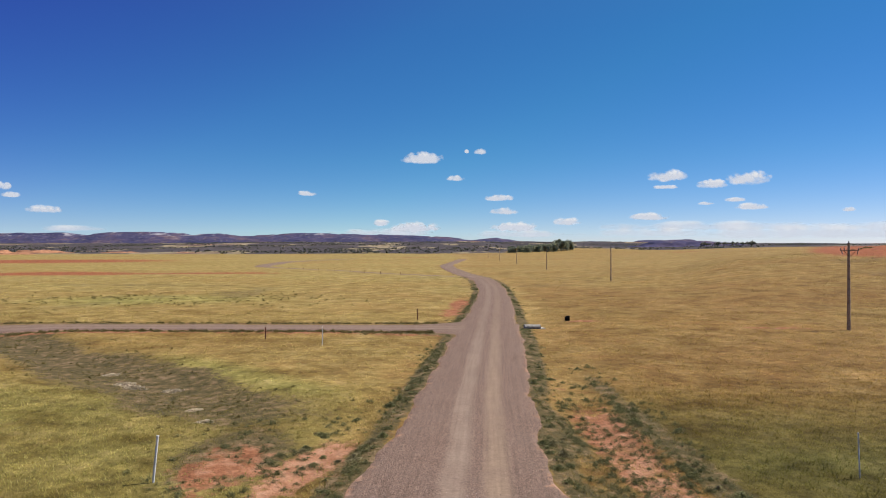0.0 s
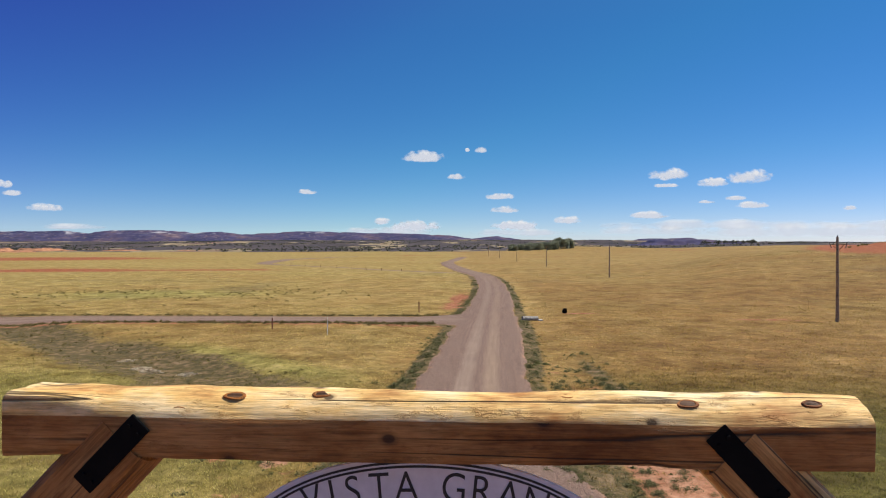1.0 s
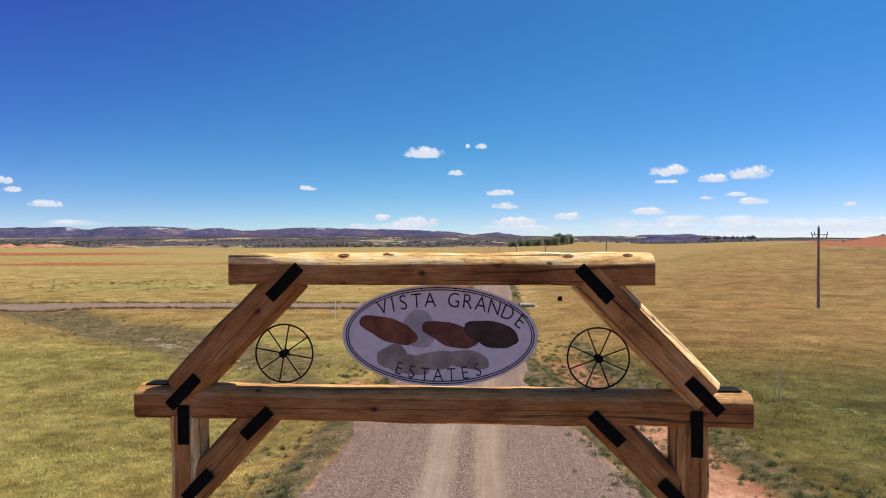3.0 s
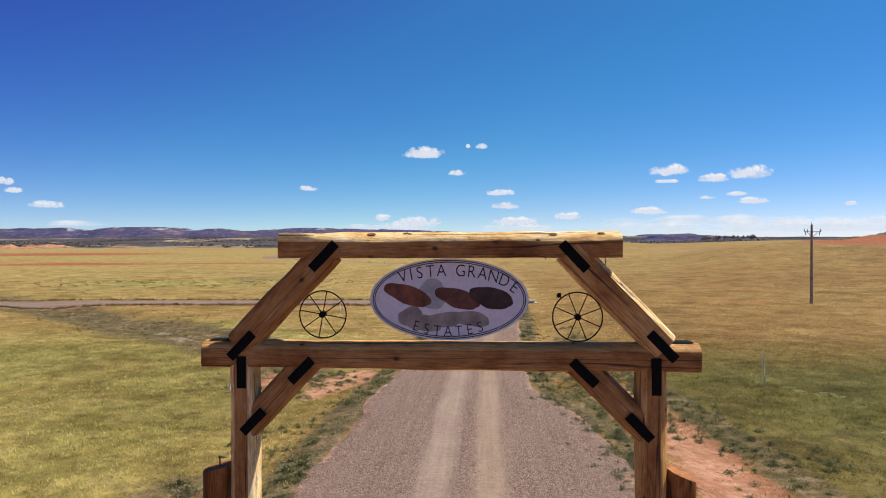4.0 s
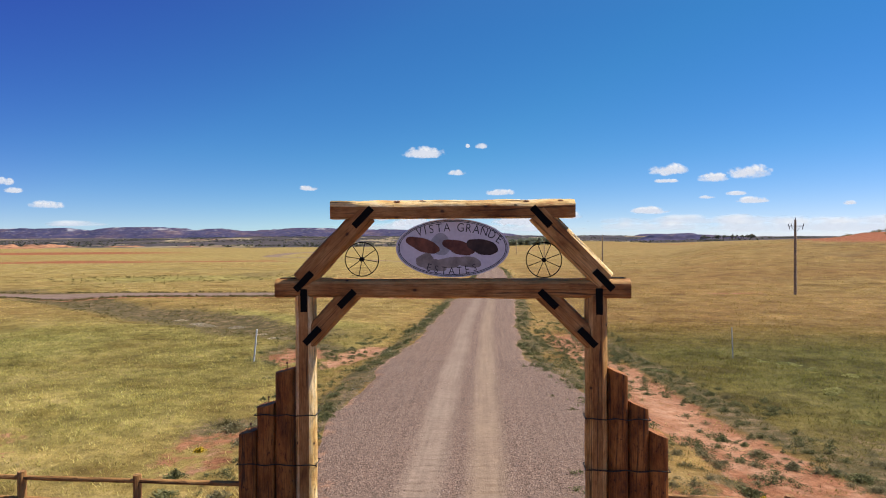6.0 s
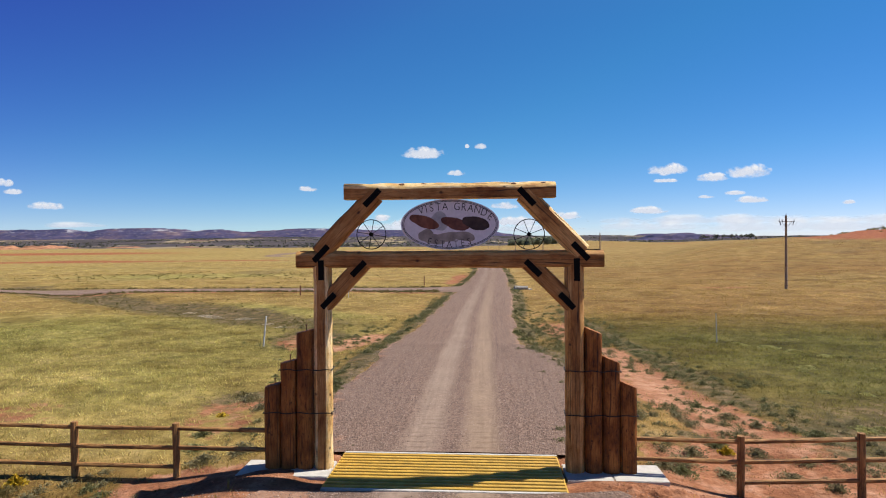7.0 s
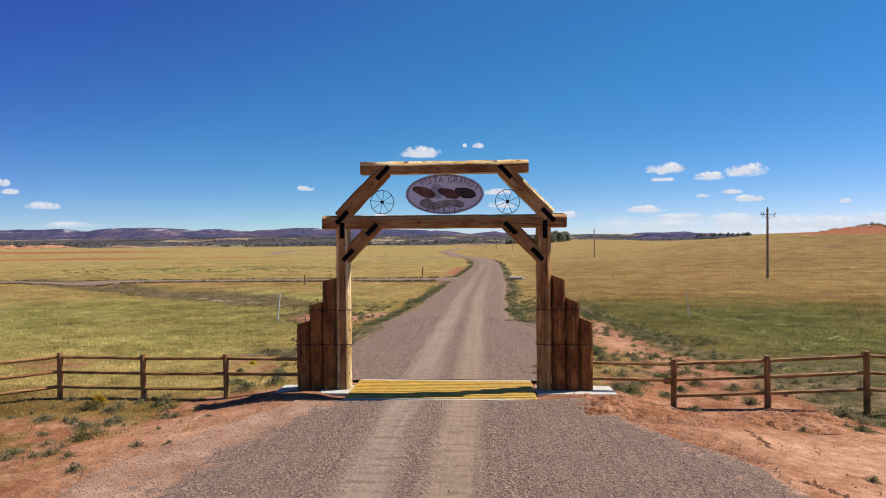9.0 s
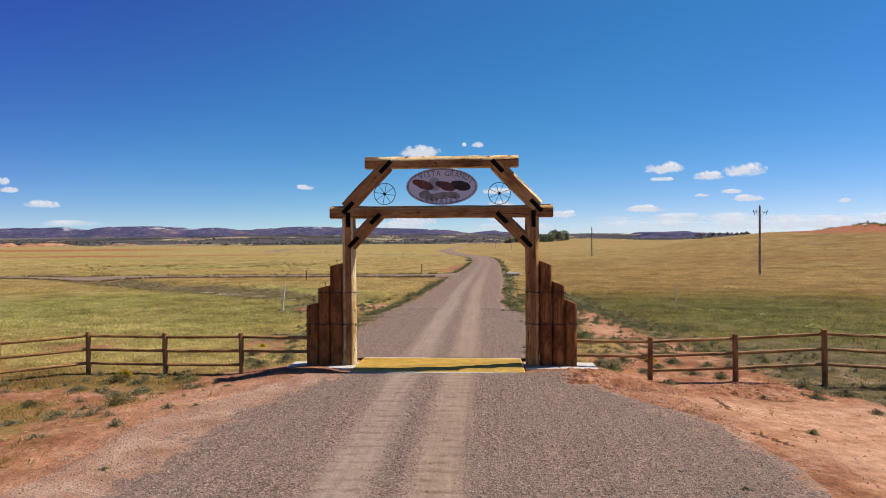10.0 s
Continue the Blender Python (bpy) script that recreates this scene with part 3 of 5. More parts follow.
def ditch_x(y):
    """Middle of the bare red ditch east of the road."""
    return np.interp(y, [-2, 4.4, 8, 12, 20, 26, 34, 60], [8.4, 7.5, 6.9, 6.7, 6.2, 5.7, 5.1, 5.4])


def cover(x, y):
    """Masks of bare red earth, green growth and dark scrub."""
    gap = road_gap(x, y)
    c, w = road_at(y)
    right = x > c
    n1, n2, n3 = fbm(x, y, 5.0, 4, 21), fbm(x, y, 14.0, 4, 31), fbm(x, y, 45.0, 4, 41)
    r = np.hypot(x, y)
    # red earth
    off = x - ditch_x(y)
    near = np.where(right, np.exp(-(off / 1.55) ** 4), smoothstep(-0.5, 0.6, gap) * (1 - smoothstep(3.0, 6.0, gap)))
    lr = np.where(right, smoothstep(1, 4, y) * (1 - smoothstep(26, 44, y)) * (0.9 - 0.25 * smoothstep(8, 20, y)), 0.3 * smoothstep(1, 6, y) * (1 - smoothstep(24, 33, y)))
    red = near * lr * (0.3 + n1 * 1.1)
    red = np.maximum(red, (gap < 0.5) * np.where(y > 3, 0.15, 0.7))
    red = np.maximum(red, np.exp(-((x + 6.4) / 1.9) ** 2 - ((y - 5.0) / 3.4) ** 2) * (0.15 + 0.9 * n1))
    red = np.maximum(red, (1 - smoothstep(-2.5, 0.3, y)) * (x < 0) * (0.26 + 0.62 * n1))
    red = np.maximum(red, np.exp(-((x + 13.5) / 3.0) ** 2 - ((y - 4.5) / 2.4) ** 2) * 0.85 * n1)
    apron = (1 - smoothstep(-0.3, 1.4, y)) * np.where(x > 0, 1 - smoothstep(7.5, 10.5, x + 0.5 * y), 1 - smoothstep(5.8, 8.0, -x))
    red = np.maximum(red, apron * (0.75 + 0.5 * n1))
    red = np.maximum(red, (1 - smoothstep(-9, -6, y)) * np.where(x > 0, 1 - smoothstep(10, 16, x), 1 - smoothstep(6.0, 8.5, -x)) * 0.9)
    red = np.maximum(red, smoothstep(3.9, 4.6, x) * (1 - smoothstep(8.5, 11, x)) * smoothstep(-2, -1, y) * (1 - smoothstep(2.5, 5, y)) * (0.12 + 0.75 * n1))
    red = np.maximum(red, np.exp(-((x + 5.8 - 0.24 * (y - 20.5)) / 1.35) ** 2 - ((y - 20.5) / 4.6) ** 2) * (0.35 + 0.75 * n1))
    red = np.maximum(red, np.exp(-((x + 8.6) / 2.6) ** 2 - ((y - 20.0) / 4.2) ** 2) * (0.02 + 0.95 * n1))
    red = np.maximum(red, np.exp(-((x - 11.8) / 2.6) ** 2 - ((y - 65.6) / 0.9) ** 2) * 0.85)
    inside = np.exp(-((gap - 2.0) / 2.0) ** 2) * smoothstep(66, 72, y) * (1 - smoothstep(85, 120, y)) * (~right)
    red = np.maximum(red, np.exp(-((x - 29) / 6.5) ** 2 - ((y - 60.5) / 1.4) ** 2) * 0.55)
    red = np.maximum(red, inside * (0.3 + 0.6 * n1))
    red = np.maximum(red, np.exp(-((gap - 1.0) / 1.0) ** 2) * (x < -3) * (np.abs(y - side_y(x)) < 7) * (0.25 + 0.5 * n2))
    for yy, xx, sx, sy in ((187, -140, 48, 20), (186, -88, 36, 9), (358, -270, 110, 60)):
        red = np.maximum(red, np.exp(-((x - xx) / sx) ** 2 - ((y - yy) / sy) ** 2) * (0.58 + 0.5 * n2))
    az = np.degrees(np.arctan2(x, np.maximum(y, 1e-3)))
    red = np.maximum(red, smoothstep(135, 215, r) * smoothstep(24, 33, az) * (0.8 + 0.6 * n3))
    red = np.maximum(red, smoothstep(120, 400, r) * 0.5 * smoothstep(0.52, 0.7, n3))
    # green growth
    green = np.where(right, smoothstep(0.9, 2.6, off) * (1 - smoothstep(22, 38, y + 0.1 * x)) * 1.1, (0.25 + 0.75 * (1 - smoothstep(24, 40, y))) * smoothstep(-1, 4, gap))
    green = green * (0.25 + n2 * 0.95) * (0.25 + 0.75 * smoothstep(-1.5, 3.5, y)) + 0.12 * n3
    s = (x + 44) * 0.806 - (y - 52.5) * 0.592
    d = (x + 44) * 0.592 + (y - 52.5) * 0.806
    band = smoothstep(-40, 0, s) * (1 - smoothstep(38, 50, s))
    green = np.maximum(green, np.exp(-((x + 50) / 22) ** 2 - ((y - 90) / 12) ** 2) * (0.4 + 0.8 * n2))
    green = np.maximum(green, np.exp(-((d - 4.0) / 2.5) ** 2) * band * smoothstep(15, 30, s))
    # scrub
    dn = d + (n1 - 0.5) * 5.0
    scrub = np.exp(-(dn / (2.9 + 1.8 * n2)) ** 2) * band * (0.7 + 0.6 * fbm(x, y, 2.0, 3, 12))
    scrub = np.maximum(scrub, np.exp(-((gap - 0.4) / 0.8) ** 2) * smoothstep(3, 7, y) * (1 - smoothstep(130, 300, y)) * (0.4 + 0.8 * n1))
    scrub = np.maximum(scrub, np.exp(-((x + 8.8) / 2.6) ** 2 - ((y - 21.5) / 4.0) ** 2) * (0.3 + 0.9 * n1))
    scrub = np.maximum(scrub, (np.exp(-((off - 1.9) / 0.9) ** 2) + 0.7 * np.exp(-((off + 1.7) / 0.7) ** 2)) * right * smoothstep(3, 7, y) * (1 - smoothstep(28, 45, y)) * (0.15 + n1 * 1.2))
    scrub = np.maximum(scrub, np.exp(-((x + 6.6) / 2.2) ** 2 - ((y - 6.8) / 2.4) ** 2) * (0.2 + 0.9 * n1))
    scrub = np.maximum(scrub, np.exp(-((x - 7.0) / 2.4) ** 2 - ((y - 2.6) / 2.2) ** 2) * (0.2 + 0.9 * n1))
    scrub = np.maximum(scrub, smoothstep(7.6, 9.6, x) * ((1 - smoothstep(3.0, 13.0, y)) * (0.3 + 0.6 * n1)) * (x < 40))
    scrub = np.maximum(scrub, smoothstep(0.55, 0.75, n2) * 0.45 * smoothstep(40, 90, y) * (1 - smoothstep(150, 250, y)))
    rust = np.where(y < 1.5, np.where(x > 0, 1.0, 0.75) * (1 - smoothstep(-1, 4, y)), 0) + np.where(right, smoothstep(1, 6, gap) * (1 - 0.4 * smoothstep(18, 45, y) - 0.35 * smoothstep(100, 220, y)), 0.12 * smoothstep(35, 45, y) * (1 - smoothstep(55, 60, y)) + 0.32 * smoothstep(9, 16, y) * (1 - smoothstep(24, 38, y))) * (0.55 + 0.7 * n3)
    return np.clip(np.stack([red, green, scrub, rust], -1), 0, 1)


def sand(x, y):
    """Pale loose sand on the verges before the gate."""
    n1 = fbm(x, y, 2.2, 4, 71)
    east = smoothstep(5.2, 7.2, x + 0.25 * (y + 4)) * (1 - smoothstep(-3.2, -1.8, y)) * 0.95
    west = smoothstep(3.6, 4.4, -x) * (1 - smoothstep(5.5, 7.0, -x)) * (1 - smoothstep(-2.0, -0.8, y)) * 0.45
    gap = road_gap(x, y)
    ditch = np.exp(-((x - ditch_x(y)) / 0.9) ** 2) * (x > 0) * smoothstep(2, 5.5, y) * (1 - smoothstep(14, 30, y)) * 0.85
    west = west + np.exp(-((x + 5.9 - 0.24 * (y - 20.5)) / 1.1) ** 2 - ((y - 20.0) / 4.6) ** 2) * 0.8
    return np.clip((east + west + ditch) * (0.3 + 1.1 * n1), 0, 1)


def add_cover(me, xy):
    me.attributes.new("sand", "FLOAT", "POINT").data.foreach_set("value", sand(xy[:, 0], xy[:, 1]).astype(np.float32))
    col = me.attributes.new("cover", "FLOAT_COLOR", "POINT")
    rgba = cover(xy[:, 0], xy[:, 1]).astype(np.float32)
    col.data.foreach_set("color", rgba.ravel())


def grid_mesh(name, X, Y, Z):
    ny, nx = X.shape
    me = bpy.data.meshes.new(name)
    idx = np.arange(nx * ny).reshape(ny, nx)
    quads = np.stack([idx[:-1, :-1], idx[:-1, 1:], idx[1:, 1:], idx[1:, :-1]], -1).reshape(-1, 4)
    me.from_pydata(np.stack([X, Y, Z], -1).reshape(-1, 3), [], quads.tolist())
    me.shade_smooth()
    return me


def spread(dense_lo, dense_hi, step, lo, hi, growth=1.09):
    v = list(np.arange(dense_lo, dense_hi + 1e-6, step))
    s = step
    while v[-1] < hi:
        s *= growth
        v.append(v[-1] + s)
    s = step
    while v[0] > lo:
        s *= growth
        v.insert(0, v[0] - s)
    return np.array(v)


gx = spread(-26, 26, 0.4, -4200, 4200)
gy = spread(-14, 75, 0.4, -1500, 2700)
GX, GY = np.meshgrid(gx, gy)
GZ = ground_z(GX, GY)
gap_grid = road_gap(GX, GY)
GZ = GZ - 0.05 * (gap_grid < -0.2)
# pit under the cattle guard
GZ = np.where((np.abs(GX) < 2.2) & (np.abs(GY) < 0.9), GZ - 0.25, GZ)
me = grid_mesh("ground", GX, GY, GZ)
add_cover(me, np.stack([GX.ravel(), GY.ravel()], -1))
ground = tagged(link_mesh("ground", me, M_GROUND), "dry golden prairie with green and red earth patches", "ground", kind="structure")


def strip(name, cy, cx, half, across, lift=0.025, track=None):
    """A gravel strip with ragged edges that lies on the land; cx, cy: its middle line."""
    n = len(cy)
    tx, ty = np.gradient(cx), np.gradient(cy)
    ln = np.hypot(tx, ty)
    nx, ny = (ty / ln, -tx / ln) if track is None else (1 + 0 * tx, 0 * ty)
    s = np.concatenate([[0], np.cumsum(np.hypot(np.diff(cx), np.diff(cy)))])
    u = np.linspace(-1, 1, across)
    rag = (fbm(s[:, None] + 0 * u, 0 * s[:, None] + 50 * np.sign(u), 2.5, 4, 61) - 0.5) * 1.3
    lat = u[None, :] * (half[:, None] + rag * np.abs(u)[None, :] ** 3)
    X, Y = cx[:, None] + nx[:, None] * lat, cy[:, None] + ny[:, None] * lat
    Z = ground_z(X, Y) + lift - 0.09 * (np.abs(u)[None, :] > 0.99)
    Z = Z + 0.05 * (1 - u[None, :] ** 2)
    m2 = grid_mesh(name, X, Y, Z)
    m2.attributes.new("edge", "FLOAT", "POINT").data.foreach_set("value", (np.abs(u) * np.where((u < 0) & (Y < 0), 1.42, 1.0) + 0 * X).astype(np.float32).ravel())
    uv = m2.uv_layers.new(name="lane")
    co = np.stack([lat if track is None else X - track[:, None], s[:, None] + 0 * lat], -1).reshape(-1, 2)
    li = np.zeros(len(m2.loops), np.int32)
    m2.loops.foreach_get("vertex_index", li)
    uv.data.foreach_set("uv", co[li].astype(np.float32).ravel())
    return m2


ys = np.concatenate([np.arange(1.08, 80, 0.35), np.arange(80, 420, 2.5)])
c, w = road_at(ys)
tagged(link_mesh("road", strip("road", ys, c, w, 31, track=track_x(ys)), M_GRAVEL), "pale pinkish-grey gravel road with two packed wheel tracks", "road", kind="structure")
ys = np.concatenate([np.arange(-80, -1.3, 0.35), [-1.2, -1.11]])
c, w = road_at(ys)
tagged(link_mesh("road_approach", strip("road_approach", ys, c, w, 41, track=track_x(ys)), M_GRAVEL), "gravel apron with tyre tracks before the cattle guard", "road", kind="structure")
xs = np.arange(-1.0, -420, -1.2)
half = 2.3 + 4.0 * np.exp(-(-1 - xs) / 2.2)
tagged(link_mesh("road_side", strip("road_side", side_y(xs), xs, half, 15, 0.02), M_GRAVEL), "narrow gravel side road branching off", "road", kind="structure")

ys = np.arange(172, 420, 3.0)
xs = np.interp(ys, [172, 178, 190, 205, 230, 255, 275, 320, 357, 420], [-6, -16, -30, -45, -75, -92, -98, -102, -99, -84])
FAR_TRACK = (xs, ys)
tagged(link_mesh("road_far", strip("road_far", ys, xs, np.interp(ys, [230, 262, 420], [1.5, 4.0, 3.0]), 9, 0.06), M_GRAVEL), "pale dirt road far across the plain", "road", kind="structure")

# ---- distance: flats with juniper, mesas ----
RIDGE = np.array([(-5000, 90), (-2800, 92), (-2453, 94), (-2121, 93), (-2001, 81), (-1852, 95), (-1527, 94), (-1425, 82), (-1265, 87), (-1178, 76), (-1047, 78), (-889, 86), (-576, 82), (-322, 73),
                  (-154, 67), (-29, 47), (96, 61), (233, 44), (452, 30), (547, 42), (640, 40), (723, 31), (777, 46), (1005, 49), (1098, 40), (1180, 33), (1231, 24), (1330, 10), (1494, 6), (5000, 2)])


def ridge(name, y0, depth, top, base, material, label, seed):
    X, T = np.meshgrid(np.linspace(-4300, 4300, 1100), np.linspace(0, 1, 30))
    h = np.interp(X[0] * 3000 / (y0 + depth), RIDGE[:, 0], RIDGE[:, 1]) * top
    h = h + (fbm(X[0], 0 * X[0], 150, 5, seed) - 0.5) * 7
    fold = (fbm(X, T * 400, 150, 6, seed + 3) - 0.5) * 1.5
    h = h - 4 * smoothstep(0.52, 0.66, fbm(X[0], 0 * X[0] + 9, 70, 3, seed + 8))
    shape = np.clip(0.1 * T + 0.78 * smoothstep(0.05, 0.85, T + fold * 0.35) + 0.12 * smoothstep(0.80, 0.92, T), 0, 1)
    Y = y0 + depth * T + fold * depth * 0.5 * (1 - T)
    Z = base + (np.maximum(h, base + 1)[None, :] - base) * shape
    return tagged(link_mesh(name, grid_mesh(name, X, Y, Z), material), label, "mesa", kind="structure")


ridge("backdrop_mesa", 2650, 350, 1.0, 2.0, M_MESA, "long mesa along the horizon, coloured purple with distance haze", 4)
def flats_start(x):
    return 720 + 330 * smoothstep(20, 80, x) + 40 * (fbm(x, 0 * x, 90, 4, 13) - 0.5)


def flats_z(x, y):
    far = y - flats_start(x)
    return ground_z(x, y) + 0.6 * smoothstep(-5, 20, far) - 0.4 + (fbm(x, y, 260, 5, 77) - 0.45) * 12 * smoothstep(100, 800, far) + 15 * smoothstep(100, 1500, far) * (1 - smoothstep(300, 1300, x))


X, T = np.meshgrid(np.linspace(-3400, 3400, 480), np.linspace(0, 1, 70))
Y = flats_start(X) + (2660 - flats_start(X)) * T ** 1.3
Z = flats_z(X, Y)
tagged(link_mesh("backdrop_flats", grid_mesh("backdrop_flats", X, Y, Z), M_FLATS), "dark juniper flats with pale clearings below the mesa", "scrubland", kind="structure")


def bluff(x0, y0, w, d, h, seed):
    """A low eroded bluff of bare red earth."""
    X, Y = np.meshgrid(np.linspace(-w, w, 60), np.linspace(-d, d, 24))
    top = h * smoothstep(0.25, 0.6, fbm(X + seed * 50, Y, w * 0.35, 4, seed)) * np.clip(1.2 - (X / w) ** 2 - (Y / d) ** 2, 0, 1)
    Z = ground_z(X + x0, Y + y0) - 0.6 + top
    return tagged(link_mesh("backdrop_bluff", grid_mesh("backdrop_bluff", X + x0, Y + y0, Z), M_BLUFF), "low eroded red earth bluff far across the plain", "bluff", kind="structure")


M_BLUFF = plain("red_bluff_earth", (0.34, 0.16, 0.085), 0.95, 0.0, (0.4, 1.5), 0.12, 0.2)
bluff(-660, 850, 75, 30, 6, 2)
bluff(-520, 860, 34, 20, 2.6, 5)
bluff(-430, 880, 26, 14, 1.8, 6)
bluff(-575, 720, 40, 12, 2.2, 8)



def butte(x0, y0, w, d, h):
    """A flat-topped butte with broken slopes."""
    X, Y = np.meshgrid(np.linspace(-w, w, 120), np.linspace(-d, d, 30))
    rim = np.maximum(np.abs(X) / w, np.abs(Y) / d) + (fbm(X, Y, 45, 5, 23) - 0.5) * 0.5
    top = h * (0.66 * (1 - smoothstep(0.3, 1.0, rim)) + 0.34 * (1 - smoothstep(0.45, 0.62, rim)))
    Z = flats_z(X + x0, Y + y0) - 2.0 + top * (1.1 - 0.45 * smoothstep(-0.1 * w, 0.7 * w, X)) + (fbm(X, Y, 22, 4, 29) - 0.5) * 4.0
    return tagged(link_mesh("backdrop_butte", grid_mesh("backdrop_butte", X + x0, Y + y0, Z), M_MESA), "flat-topped butte beyond the plain, coloured blue with distance haze", "butte", kind="structure")


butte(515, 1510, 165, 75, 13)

# ---- the gate ----
GY0 = 0.175  # middle plane of the gate logs


def between(a, b, spin=0.0):
    """Pose whose local x runs from a to b in the gate's plane, local -y to the front."""
    a, b = Vector(a), Vector(b)
    d = b - a
    return Matrix.Translation(a) @ Matrix.Rotation(-math.atan2(d.z, d.x), 4, "Y") @ Matrix.Rotation(spin, 4, "X"), d.length


def knot(parent, m, r, seed):
    bm = bmesh.new()
    bmesh.ops.create_icosphere(bm, subdivisions=2, radius=r)
    for v in bm.verts:
        v.co *= 1 + 0.35 * noise.noise(v.co * 25 + Vector((seed, 0, 0)))
        v.co.z *= 0.25
    ob = part("knot", bm, M_BARK, parent)
    ob.matrix_basis = m
    return ob


gate = thing("ranch_gate", "tall peeled pine log ranch gateway with black steel brackets", "gateway")


def gate_log(name, a, b, r, seed, material=M_PINE, label="", front=M_SAWN_SHADED, **kw):
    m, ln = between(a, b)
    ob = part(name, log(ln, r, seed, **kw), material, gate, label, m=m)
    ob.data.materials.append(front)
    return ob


# right post and lower beam in tan, so their shaded sides stay dark
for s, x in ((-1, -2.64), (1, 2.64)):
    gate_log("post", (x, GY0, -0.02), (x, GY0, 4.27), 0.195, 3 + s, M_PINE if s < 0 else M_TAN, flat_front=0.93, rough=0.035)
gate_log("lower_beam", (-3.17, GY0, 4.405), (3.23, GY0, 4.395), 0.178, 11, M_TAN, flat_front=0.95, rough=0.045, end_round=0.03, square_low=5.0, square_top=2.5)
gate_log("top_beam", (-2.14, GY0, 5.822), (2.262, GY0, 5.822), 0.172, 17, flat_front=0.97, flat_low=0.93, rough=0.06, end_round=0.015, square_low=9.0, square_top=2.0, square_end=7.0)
# left brace and knees: shaded undersides toned dark by using the sawn wood
gate_log("brace", (-2.70, GY0, 4.53), (-1.50, GY0, 5.76), 0.2, 21, M_SAWN_SHADED, flat_front=0.86, rough=0.05, square_low=2.6, square_top=3.0)
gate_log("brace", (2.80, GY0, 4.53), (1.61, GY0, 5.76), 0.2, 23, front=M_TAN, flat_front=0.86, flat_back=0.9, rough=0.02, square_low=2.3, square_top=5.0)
gate_log("knee_brace", (-2.62, GY0 + 0.01, 3.42), (-1.74, GY0 + 0.01, 4.35), 0.175, 27, M_SAWN_SHADED, flat_front=0.9, rough=0.03, square_low=4.0, square_top=4.0)
gate_log("knee_brace", (2.62, GY0 + 0.01, 3.42), (1.68, GY0 + 0.01, 4.35), 0.175, 29, M_SAWN_SHADED, flat_front=0.9, rough=0.03, square_low=4.0, square_top=4.0)

for x, z, r, sd in ((-2.42, 1.15, 0.05, 11), (-2.45, 0.72, 0.06, 12), (-2.46, 0.45, 0.045, 13)):
    knot(gate, pose(x - 0.03, GY0 - 0.05, z, 0, 80, 0), r, sd)

for x, up, r, sd in ((-0.93, 62, 0.05, 1), (-0.47, 70, 0.045, 2), (0.0, 52, 0.07, 3), (0.12, 24, 0.04, 4), (0.81, 72, 0.03, 5), (1.40, 56, 0.045, 6), (2.01, 60, 0.042, 7), (-1.5, 35, 0.035, 8), (-1.2, 30, 0.03, 9)):
    e = radians(up)
    turn_up = Matrix.Translation((x, GY0 - 0.16 * math.cos(e), 5.83 + 0.16 * math.sin(e))) @ Matrix.Rotation(radians(90 - up), 4, "X")
    lip = bmesh.new()
    n0, n1 = 16, 6
    rows = []
    for i in range(n0):
        q = 2 * math.pi * i / n0
        wob = 1 + 0.25 * noise.noise(Vector((math.cos(q), math.sin(q), sd * 3.1)))
        rows.append([lip.verts.new(((r * 0.8 + 0.2 * r * math.cos(2 * math.pi * k / n1)) * math.cos(q) * 1.3 * wob, (r * 0.46 + 0.18 * r * math.cos(2 * math.pi * k / n1)) * math.sin(q) * wob, 0.006 * math.sin(2 * math.pi * k / n1))) for k in range(n1)])
    for i in range(n0):
        for k in range(n1):
            lip.faces.new((rows[i][k], rows[(i + 1) % n0][k], rows[(i + 1) % n0][(k + 1) % n1], rows[i][(k + 1) % n1]))
    bmesh.ops.recalc_face_normals(lip, faces=lip.faces[:])
    ring = part("knot_ring", lip, M_STAIN, gate, m=turn_up)
    core = knot(ring, pose(0, 0, 0.001), r * 0.8, sd)
    core.scale = (1.25, 0.65, 0.7)

PLATES = ((-1.54, 5.69, 46, 0.46), (1.66, 5.68, -47, 0.46), (-2.63, 4.53, 46, 0.44), (2.75, 4.55, -46, 0.46), (-2.63, 4.18, 90, 0.42), (2.67, 4.17, 90, 0.47),
          (-1.84, 4.21, 45, 0.40), (1.78, 4.21, -45, 0.42), (-2.48, 3.54, 46, 0.40), (2.47, 3.53, -46, 0.42))
for x, z, ang, ln in PLATES:
    plate = part("bracket", box(ln, 0.012, 0.125, 0.004), M_STEEL, gate, "flat black steel strap", smooth=False, m=pose(x, GY0 - 0.178, z) @ Matrix.Rotation(-radians(ang), 4, "Y"))
    for dx in (-0.38, 0.38):
        for dz in (-0.03, 0.03):
            bolt = bmesh.new()
            bmesh.ops.create_cone(bolt, cap_ends=True, segments=6, radius1=0.011, radius2=0.009, depth=0.012, matrix=Matrix.Rotation(math.pi / 2, 4, "X"))
            part("bolt", bolt, M_STEEL, plate, smooth=False, m=pose(dx * ln, -0.01, dz))
# cap plates on the ends of the lower beam
for x in (-2.92, 2.98):
    part("cap_plate", box(0.36, 0.2, 0.01, 0.003), M_STEEL, gate, smooth=False, m=pose(x, GY0 + 0.03, 4.582))


